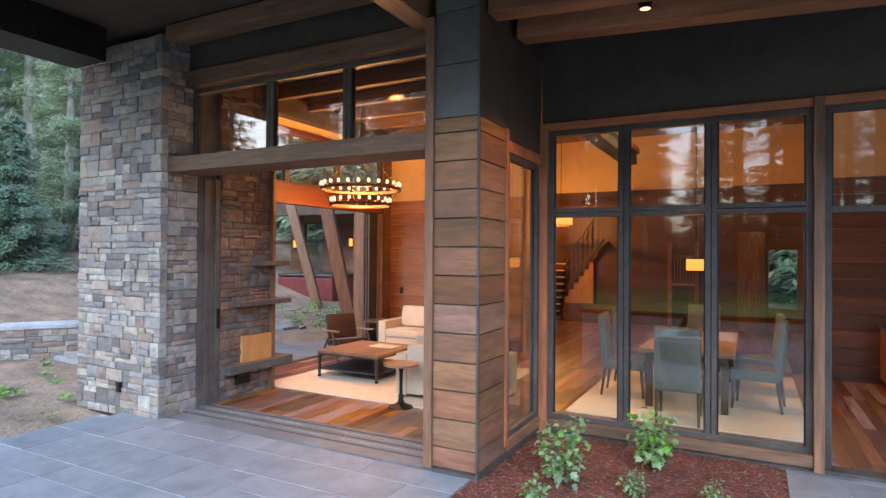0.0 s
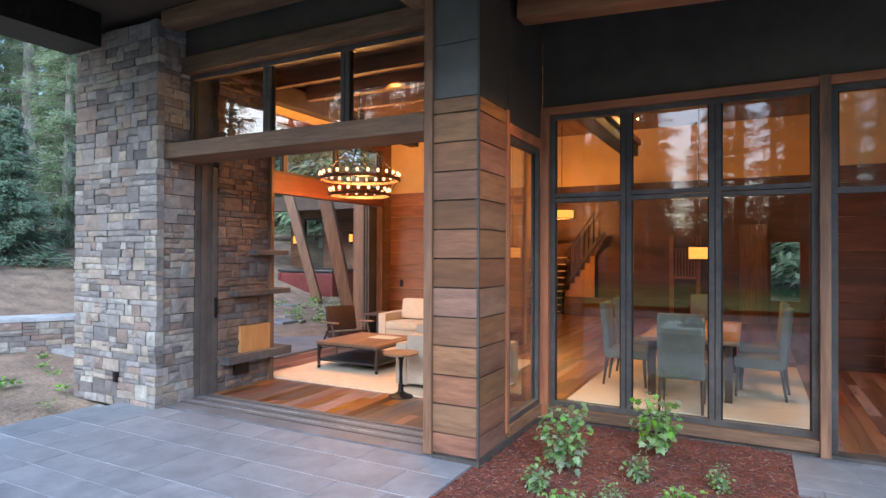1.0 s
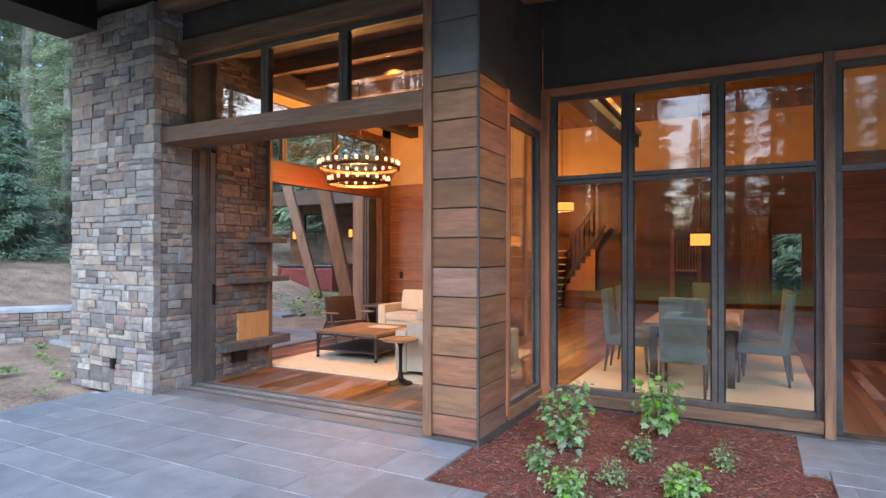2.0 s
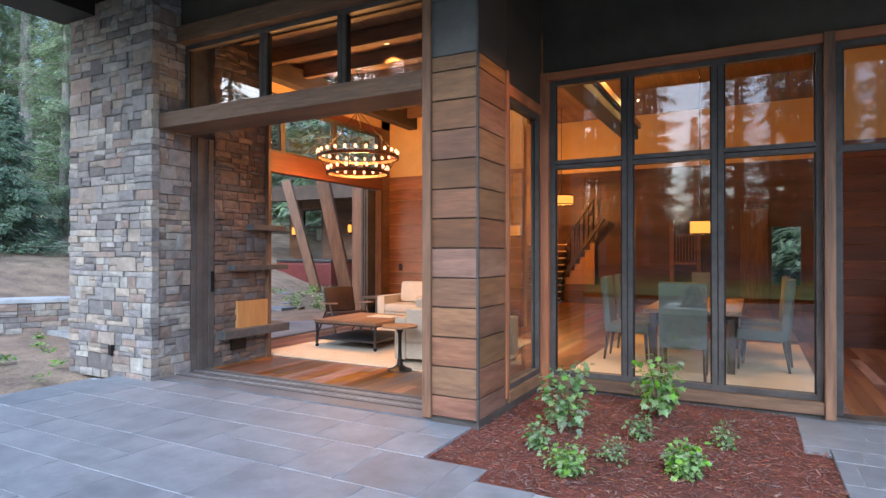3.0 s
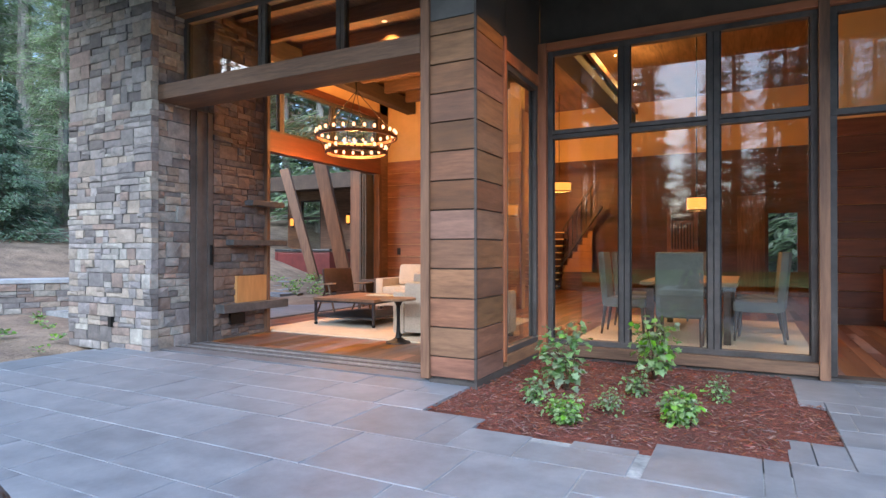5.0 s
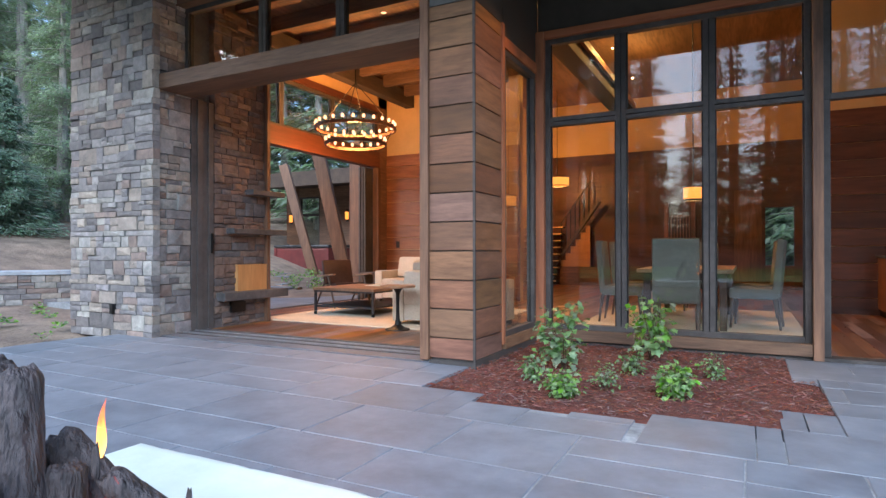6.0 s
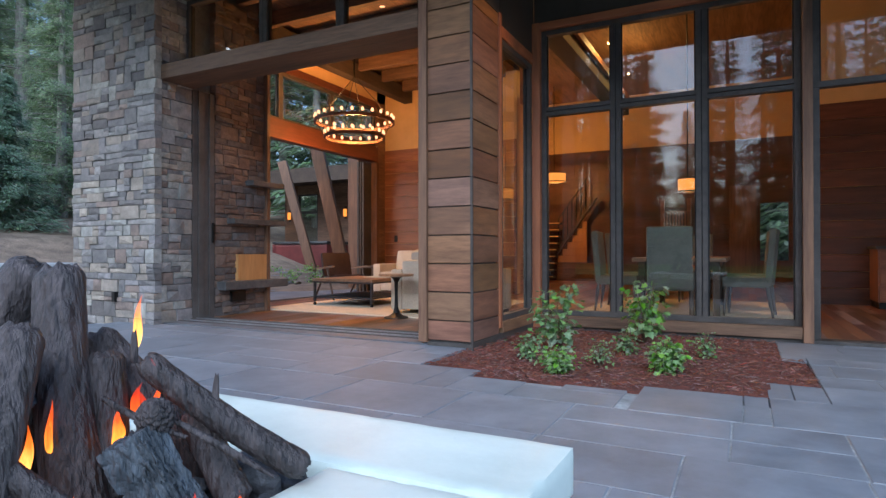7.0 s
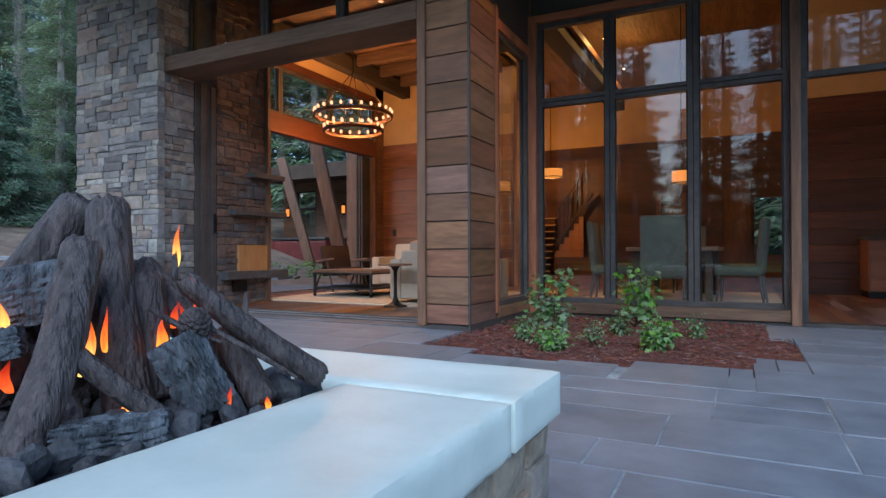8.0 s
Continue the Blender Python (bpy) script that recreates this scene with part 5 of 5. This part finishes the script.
armchair(-4.25, 3.85, 60)


RUST = material("rust_brown_iron", (0.06, 0.026, 0.015), (0.14, 0.06, 0.032), scale=25, rough=0.5, metal=0.3, bump=0.1)


def chandelier(x, y):
    t = thing("chandelier", "two-tier rust-brown iron ring chandelier with candle bulbs", "chandelier", (x, y, 0))
    for r, z, n, nm in ((0.655, 2.93, 25, "upper_ring"), (0.50, 2.68, 19, "lower_ring")):
        bm = bmesh.new()
        ring(bm, (0, 0, z), r, 0.035, 0.045, 64)
        hoop = part(nm, bm, RUST, t)
        for i in range(n):
            a = 2 * math.pi * i / n
            cx, cy = math.cos(a) * (r - 0.018), math.sin(a) * (r - 0.018)
            bm = bmesh.new()
            tube(bm, (cx, cy, z + 0.045), (cx, cy, z + 0.075), 0.011, 0.009, 8)
            part("candle_cup", bm, BLACK, hoop)
            bm = bmesh.new()
            r8 = bmesh.ops.create_uvsphere(bm, u_segments=8, v_segments=6, radius=1)
            bmesh.ops.transform(bm, matrix=Matrix.Translation((cx, cy, z + 0.102)) @ Matrix.Diagonal((0.023, 0.023, 0.033, 1)), verts=r8["verts"])
            b = smooth(part("bulb", bm, BULB, hoop, "glowing candle bulb"))
            b.visible_shadow = False
    for i in range(4):
        a = i * math.pi / 2 + 0.4
        bm = bmesh.new()
        tube(bm, (math.cos(a) * 0.635, math.sin(a) * 0.635, 2.97), (0, 0, 3.7), 0.006, sides=6)
        part("rod", bm, BLACK, t)
        bm = bmesh.new()
        tube(bm, (math.cos(a) * 0.48, math.sin(a) * 0.48, 2.70), (math.cos(a) * 0.62, math.sin(a) * 0.62, 2.95), 0.006, sides=6)
        part("rod", bm, BLACK, t)
    bm = bmesh.new()
    tube(bm, (0, 0, 3.68), (0, 0, 4.38), 0.012, sides=8)
    tube(bm, (0, 0, 4.35), (0, 0, 4.40), 0.07, sides=16)
    part("stem", bm, BLACK, t)


chandelier(-3.6, 3.3)


def drum_pendant(x, y, z, r, h, top, label):
    t = thing("pendant_lamp", label, "pendant lamp", (x, y, 0))
    for zz, nm in ((z - h / 2, "lower_band"), (z + h / 2 - 0.02, "upper_band")):
        bm = bmesh.new()
        ring(bm, (0, 0, zz), r + 0.004, 0.012, 0.02, 32)
        part(nm, bm, BLACK, t)
    n = 12
    for i in range(n):
        a0, a1 = 2 * math.pi * i / n, 2 * math.pi * (i + 1) / n
        bm = bmesh.new()
        p = [(math.cos(a) * q, math.sin(a) * q, zz) for a in (a0, a1) for q in (r - 0.006, r) for zz in (z - h / 2 + 0.02, z + h / 2 - 0.02)]
        v = [bm.verts.new(c) for c in p]
        for f in ((0, 1, 3, 2), (4, 6, 7, 5), (0, 4, 5, 1), (2, 3, 7, 6), (0, 2, 6, 4), (1, 5, 7, 3)):
            bm.faces.new([v[k] for k in f])
        s = part("shade", bm, SHADE, t, "amber glowing mica shade panel")
        s.visible_shadow = False
    for i in range(5):
        a = i * 2 * math.pi / 5
        bm = bmesh.new()
        r8 = bmesh.ops.create_uvsphere(bm, u_segments=8, v_segments=6, radius=1)
        bmesh.ops.transform(bm, matrix=Matrix.Translation((math.cos(a) * r * 0.6, math.sin(a) * r * 0.6, z - 0.02)) @ Matrix.Diagonal((0.016, 0.016, 0.05, 1)), verts=r8["verts"])
        b = part("bulb", bm, BULB, t)
        b.visible_shadow = False
    bm = bmesh.new()
    tube(bm, (0, 0, z + h / 2 - 0.02), (0, 0, top), 0.008, sides=8)
    box(bm, -r, r, -0.008, 0.008, z + h / 2 - 0.018, z + h / 2 - 0.002)
    part("rod", bm, BLACK, t)


drum_pendant(1.35, 4.5, 1.78, 0.13, 0.20, 4.4, "amber drum pendant lamp over the dining table")
drum_pendant(-2.41, 10.6, 2.79, 0.31, 0.24, 5.2, "large amber drum pendant lamp in the hall")

tagged(boxpart("switch_plate", (-4.70, -4.62, 6.290, 6.298, 1.05, 1.19), BLACK, None), "small dark switch plate on the cedar wall", "switch")

# ---- dining ----
dt = thing("dining_table", "long dark-edged wooden dining table on four legs", "dining table")
boxpart("tabletop", (0.80, 1.88, 3.12, 5.4, 0.70, 0.75), TABLEWOOD, dt, bevel=0.006)
boxpart("apron", (0.90, 1.78, 3.22, 5.3, 0.61, 0.70), DARKWOOD, dt)
for x in (0.91, 1.77):
    for y in (3.23, 5.29):
        boxpart("leg", (x - 0.04, x + 0.04, y - 0.04, y + 0.04, 0.02, 0.70), DARKWOOD, dt)


def dining_chair():
    t = thing("dining_chair", "upholstered grey-green linen dining chair on dark tapered legs", "chair", group="chairs round the dining table")
    smooth(boxpart("seat", (-0.245, 0.245, -0.25, 0.28, 0.36, 0.49), LINEN, t, bevel=0.025))
    bm = bmesh.new()
    box(bm, -0.245, 0.245, -0.30, -0.215, 0.38, 1.09, bevel=0.025, turn=Matrix.Rotation(radians(5), 4, "X"))
    smooth(part("backrest", bm, LINEN, t))
    for s in (-1, 1):
        for y, dy in ((-0.23, -0.05), (0.24, 0.02)):
            bm = bmesh.new()
            tube(bm, (s * 0.22, y + dy, 0.0), (s * 0.22, y, 0.37), 0.014, 0.024, 8)
            part("leg", bm, DARKWOOD, t)
    return t


chair = dining_chair()
chair.matrix_basis = pose(1.31, 2.74, 0.02, 0, 0, 2)
for x, y, a in ((0.52, 3.75, -88), (0.52, 4.7, -93), (2.12, 3.8, 84), (2.12, 4.75, 92), (1.36, 5.75, 180)):
    copy_thing(chair, pose(x, y, 0.02, 0, 0, a))

# hall stair, seen across the dining room: an open flight and, behind its dark string, a brick-faced spandrel with
# orange light put into its colour
def staircase():
    t = thing("staircase", "open-riser dark timber staircase, its spandrel coloured as orange-lit", "staircase")
    for i in range(9):
        boxpart("tread", (-3.75, -2.78 + 0.02 * i, 11.7 + 0.02 * i, 11.98 + 0.02 * i, 0.10 + i * 0.19, 0.15 + i * 0.19), DARKWOOD, t, bevel=0.006)
        # Pale strips stand for the light that shows through the open risers.
        boxpart("nosing", (-3.75, -2.78 + 0.02 * i, 11.68 + 0.02 * i, 11.698 + 0.02 * i, 0.118 + i * 0.19, 0.148 + i * 0.19), PLASTER, t, "pale strip standing for light through the open risers")
    for i in range(6):
        boxpart("spandrel_board", (-2.78 + 0.145 * i, -1.93, 12.18, 12.22, 0.53 + 0.195 * i, 0.72 + 0.195 * i), ORANGE_LIT_PANEL, t, "timber spandrel board, orange light put into its colour", bevel=0.004)
    bm = bmesh.new()
    run = Vector((0.88, 0, 1.22))
    box(bm, -0.05, 0.05, -0.04, 0.04, -1.35, 1.35, bevel=0.006, turn=run.to_track_quat("Z", "Y").to_matrix().to_4x4())
    part("string", bm, DARKWOOD, t, "dark stair string", (-2.44, 12.1, 1.26))
    for i in range(7):
        x, z = -2.72 + 0.13 * i, 0.95 + 0.18 * i
        bm = bmesh.new()
        tube(bm, (x, 12.08, z), (x, 12.08, z + 0.85), 0.014, sides=6)
        part("baluster", bm, BLACK, t)
    bm = bmesh.new()
    tube(bm, (-2.76, 12.08, 1.74), (-1.90, 12.08, 2.93), 0.022, sides=8)
    part("handrail", bm, DARKWOOD, t)


staircase()
structure("wall_stair", (-2.78, -1.2, 12.1, 12.2, 0.0, 0.52), CEDAR_X, "dark boarded wall under the stair", "wall")
tagged(boxpart("hall_door", (1.72, 2.34, 12.30, 12.398, 0.0, 2.52), TRIM_Z, None, bevel=0.004), "tall reddish wooden hall door panel", "door", kind="structure")
rail = thing("balustrade", "small red-brown timber balustrade at the back of the hall", "balustrade")
for i in range(7):
    boxpart("baluster", (0.20 + 0.075 * i, 0.225 + 0.075 * i, 12.24, 12.27, 1.17, 1.86), CEDAR_IN, rail)
boxpart("rail", (0.12, 0.76, 12.22, 12.29, 1.86, 1.92), CEDAR_IN, rail)
boxpart("rail", (0.12, 0.76, 12.22, 12.29, 1.11, 1.17), CEDAR_IN, rail)
for x in (0.10, 0.76):
    boxpart("newel", (x - 0.05, x + 0.05, 12.20, 12.31, 0.0, 2.25), CEDAR_IN, rail)
kc = thing("kitchen_cabinet", "low reddish wood kitchen cabinet with dark counter", "cabinet")
boxpart("body", (3.75, 5.95, 5.62, 6.27, 0.10, 0.86), CEDAR_IN, kc)
boxpart("plinth", (3.77, 5.95, 5.68, 6.27, 0.0, 0.10), BLACK, kc)
for i in range(3):
    d = boxpart("door", (3.77 + i * 0.6, 4.35 + i * 0.6, 5.60, 5.618, 0.12, 0.84), CEDAR_IN, kc, bevel=0.003)
    boxpart("handle", (4.28 + i * 0.6, 4.30 + i * 0.6, 5.575, 5.60, 0.60, 0.76), BLACK, d)
tagged(boxpart("countertop", (3.72, 5.96, 5.58, 6.27, 0.86, 0.90), HEARTH, None, bevel=0.004), "dark stone countertop on the kitchen cabinet", "countertop")

# recessed downlights
for lx, ly, lz in ((-2.6, 2.6, 4.40), (-2.0, 4.4, 4.40), (0.9, 3.3, 4.40), (2.2, 3.3, 4.40), (1.27, 0.49, 3.945)):
    d = thing("downlight", "small recessed ceiling downlight", "downlight", (lx, ly, lz), "recessed downlights")
    bm = bmesh.new()
    ring(bm, (0, 0, -0.006), 0.055, 0.012, 0.006, 20)
    part("bezel", bm, IRON, d)
    if lz < 4:
        bm = bmesh.new()
        tube(bm, (0, 0, 0.0), (0, 0, 0.56), 0.052, sides=20)
        part("can", bm, BLACK, d, "black lamp can")
    bm = bmesh.new()
    tube(bm, (0, 0, -0.003), (0, 0, 0.0), 0.042, sides=16)
    part("lens", bm, BULB, d, "glowing lamp lens").visible_shadow = False

# ---- west yard, through the opening ----
yard = thing("yard_paving", "blue-grey flagstone paving west of the living room", "pavement", kind="structure")
rnd = random.Random(3)
y = 1.7
while y < 8.2:
    x, h = -9.0, rnd.choice((0.455, 0.61))
    while x < -5.12:
        w = min(rnd.choice((0.61, 0.76, 0.91)), -5.12 - x)
        if w > 0.1 and not (x < -6.4 and y > 6.0):
            piece("paver", rnd.choice(SLABS), yard, (x + w / 2, y + h / 2, 0.0), (w - 0.008, h - 0.008, 0.05))
        x += w
    y += h
boxpart("mortar_bed", (-9.0, -5.11, 1.7, 8.2, -0.2, -0.006), GROUT, yard)
structure("threshold_west", (-5.11, -4.985, 1.66, 6.0, -0.1, 0.012), STEEL, "dark metal west door threshold", "trim")
bank = bmesh.new()
g = {}
for i in range(40):
    for j in range(34):
        x, y = -14.5 + i * 0.21, 6.1 + j * 0.21
        f = min(1.0, max(0.0, (-6.2 - x) / 5)) * min(1, max(0, (y - 6.1) / 0.8))
        g[i, j] = bank.verts.new((x, y, -0.05 + 0.42 * f + 0.10 * f * noise.noise((x * 1.6, y * 1.6, 3)) + 0.05 * f * noise.noise((x * 5, y * 5, 1))))
for i in range(39):
    for j in range(33):
        bank.faces.new((g[i, j], g[i + 1, j], g[i + 1, j + 1], g[i, j + 1]))
tagged(smooth(part("yard_bank", bank, EARTH), 80), "low stony earth bank beside the stepping stones", "ground", kind="structure")
for i in range(6):
    ob = piece("stepping_stone", rnd.choice(SLABS), None, (-8.55 - i * 0.62 + 0.1 * (i % 2), 6.55 + i * 0.62, 0.10 + 0.055 * i), (1.25, 0.62, 0.07), (0, 0, rnd.uniform(-0.3, 0.1)))
    tagged(ob, "irregular blue-grey flagstone step set in the bank", "step", "stepping stones")
ROCK_M = material("brown_granite", (0.10, 0.09, 0.075), (0.24, 0.21, 0.175), scale=10, rough=0.9, bump=0.5, vary=0.25)
boulder = rock("boulder", (0, 0, 0), 1.0, 3, ROCK_M).data
bpy.data.objects.remove(scene.objects["boulder"])
for i in range(34):
    x, y = rnd.uniform(-10.0, -6.6), rnd.uniform(6.4, 9.6)
    r = rnd.uniform(0.05, 0.15)
    f = min(1.0, max(0.0, (-6.2 - x) / 5)) * min(1, max(0, (y - 6.1) / 0.8))
    tagged(piece("boulder", boulder, None, (x, y, -0.02 + 0.42 * f), (r, r, r * 0.7), (0, 0, rnd.uniform(0, 6))), "small brown granite rock on the bank", "rock", "bank rocks")
tub = thing("hot_tub", "square dark red hot tub with a grey cover", "hot tub", (-11.35, 11.9, 0.30))
tub.rotation_euler = (0, 0, radians(4))
boxpart("skirt", (-1.08, 1.08, -1.08, 1.08, 0.0, 0.80), RED_PANEL, tub, bevel=0.06)
boxpart("cover", (-1.12, 1.12, -1.12, 1.12, 0.81, 0.90), IRON, tub, "grey insulated cover", bevel=0.03)
for sx in (-1, 1):
    boxpart("corner_post", (sx * 1.06 - 0.05, sx * 1.06 + 0.05, -1.11, -1.0, 0.0, 0.80), RED_PANEL, tub, bevel=0.01)
structure("tub_plinth", (-13.6, -10.6, 10.4, 13.2, -0.1, 0.30), PAVER, "flagstone plinth under the hot tub", "plinth")
for a, b, w in (((-6.70, 7.30, 0.0), (-7.38, 6.95, 3.5), 0.15), ((-9.70, 9.60, 0.25), (-10.5, 9.15, 3.6), 0.13)):
    bm = bmesh.new()
    L = (Vector(b) - Vector(a)).length
    box(bm, -w, w, -w, w, -L / 2, L / 2, bevel=0.01)
    ob = part("leaning_post", bm, TRIM_Z, None)
    ob.matrix_basis = Matrix.Translation((Vector(a) + Vector(b)) / 2) @ (Vector(b) - Vector(a)).to_track_quat("Z", "Y").to_matrix().to_4x4()
    tagged(ob, "leaning square timber post carrying the porch roof", "post", "leaning porch posts")
structure("porch_roof", (-14.5, -5.2, 11.0, 16.0, 3.45, 3.7), SOFFIT, "dark porch roof over the west yard", "roof")
structure("porch_beam", (-14.5, -5.2, 10.9, 11.2, 3.2, 3.45), SOFFIT, "dark timber porch beam", "beam")
structure("wall_wing_east", (-12.6, -5.2, 13.4, 13.6, -0.2, 3.45), CEDAR_X, "dark cedar boarded wing wall", "wall")
structure("wall_wing_west", (-14.25, -13.6, 13.4, 13.6, -0.2, 3.45), CEDAR_X, "dark cedar boarded wing wall", "wall")
window("window_wing", "dark glazed wing door in bronze frames", -13.6, -12.6, 13.42, 0.3, 3.1, (), (2.4,))
structure("wall_wing_head", (-13.6, -12.6, 13.4, 13.6, 3.1, 3.45), CEDAR_X, "cedar boarding over the wing door", "wall")
structure("wall_wing_back", (-12.2, -5.2, 15.8, 16.0, -0.2, 3.45), PLASTER, "dim plaster wall inside the wing", "wall")
structure("post_west", (-5.94, -5.66, 6.3, 6.6, 0, 3.45), TRIM_Z, "square timber post outside the west opening", "post")
stack = thing("sliding_door_stack", "stacked dark bronze sliding door panels", "door", kind="structure")
for i in range(3):
    boxpart("panel", (-5.22 + i * 0.05, -5.18 + i * 0.05, 5.64 + 0.02 * i, 5.96, 0.012, 2.74), STEEL, stack)
for sx, sz in ((-13.98, 2.25), (-11.26, 2.3)):
    s = thing("wall_sconce", "lit glass wall sconce on the wing wall", "sconce", (sx, 13.4, sz), "wing wall sconces")
    boxpart("back_plate", (-0.06, 0.06, -0.02, 0.0, -0.2, 0.25), BLACK, s)
    boxpart("shade", (-0.05, 0.05, -0.11, -0.02, -0.12, 0.16), SHADE, s, "glowing frosted glass shade", bevel=0.01)

CAP = material("blue_grey_cap_stone", (0.24, 0.26, 0.28), (0.38, 0.40, 0.42), scale=8, rough=0.7, bump=0.2)
# low stone wall at the edge of the woods
low = thing("garden_wall", "low grey ledge stone wall with a blue-grey stone cap", "garden wall", (-9.05, 0.72, 0.0))
low.rotation_euler = (0, 0, radians(56))
boxpart("core", (0.03, 2.37, 0.03, 0.47, -0.2, 0.58), MORTAR, low)
stone_face(low, (0.0, 0.0, 0.0), (1, 0), (0, -1), 2.4, 0.58, 31, kinds=STONES, limit=200, low=0.08, high=0.16, short=0.15, long=0.4)
stone_face(low, (0.0, 0.5, 0.0), (0, -1), (-1, 0), 0.5, 0.58, 33, kinds=STONES, limit=40, low=0.08, high=0.16, short=0.15, long=0.3)
boxpart("cap", (-0.07, 2.45, -0.08, 0.56, 0.58, 0.65), CAP, low, "blue-grey stone cap", bevel=0.01)
structure("path", (-12.0, -6.2, 1.3, 2.6, -0.1, 0.115), GROUT, "pale gravel path beside the chimney", "path")

# tufts
verts, faces = [], []
rnd = random.Random(6)
for i in range(46):
    x, y = rnd.uniform(-10.2, -6.6), rnd.uniform(6.4, 9.8)
    f = min(1.0, max(0.0, (-6.2 - x) / 5)) * min(1, max(0, (y - 6.1) / 0.8))
    for j in range(rnd.randint(8, 22)):
        a = rnd.uniform(0, 6.28)
        d = Vector((math.cos(a), math.sin(a), rnd.uniform(0.4, 1.6)))
        leaf(verts, faces, Vector((x, y, 0.42 * f)) + d * rnd.uniform(0.03, 0.14), d, Vector((rnd.gauss(0, .4), rnd.gauss(0, .4), 1)), 0.045)
for i in range(70):
    x, y = rnd.uniform(-10.5, -4.9), rnd.uniform(-4.0, 1.2)
    if x > -5.6 and y > -0.4:
        continue
    n, size = rnd.randint(6, 26), rnd.uniform(0.03, 0.06)
    for j in range(n):
        a = rnd.uniform(0, 6.28)
        d = Vector((math.cos(a), math.sin(a), rnd.uniform(0.2, 1.2)))
        leaf(verts, faces, Vector((x, y, land(x, y) + 0.03)) + d * rnd.uniform(0.02, 0.10), d, Vector((rnd.gauss(0, .4), rnd.gauss(0, .4), 1)), size)
me = bpy.data.meshes.new("weeds")
me.from_pydata(verts, [], faces)
me.materials.append(LEAF)
tagged(new("weeds", me), "sparse small green weeds on bare soil", "weeds", kind="stuff")

# ---- plank floor, last ----
planks = thing("plank_floor", "glossy walnut plank floor in mixed red-brown tones", "floor", kind="structure")
PLANK = [unit_slab("plank", FLOOR_W, 60 + i, 0.004) for i in range(3)]
rest, made = bmesh.new(), 0
rnd = random.Random(15)
todo = []
x = -4.98
while x < 5.95:
    y = 0.66 - rnd.uniform(0, 1.2)
    while y < 12.4:
        l = rnd.uniform(0.9, 2.2)
        a, b = max(y, 0.665 if x < -0.4 else 1.79), min(y + l, 12.39)
        if b - a > 0.15:
            todo.append((a, x, b))
        y += l
    x += 0.127
todo.sort()
for a, x, b in todo:
    c, s = Vector((x + 0.0635, (a + b) / 2, 0.004)), Vector((0.1255, b - a - 0.002, 0.004))
    if made < 300:
        piece("plank", rnd.choice(PLANK), planks, c, s)
    else:
        start = len(rest.verts)
        rest.from_mesh(PLANK[0])
        rest.verts.ensure_lookup_table()
        for v in rest.verts[start:]:
            v.co = Vector((v.co.x * s.x, v.co.y * s.y, v.co.z * s.z)) + c
    made += 1
FLOOR_REST = material("walnut_floor_far", (0.10, 0.036, 0.016), (0.30, 0.125, 0.055), stretch=(12, 1.2, 1), scale=2.2, rough=0.32, bump=0.05, vary=0.6, hue=0.015, island=True)
tagged(part("far_planking", rest, FLOOR_REST, planks), kind="stuff")
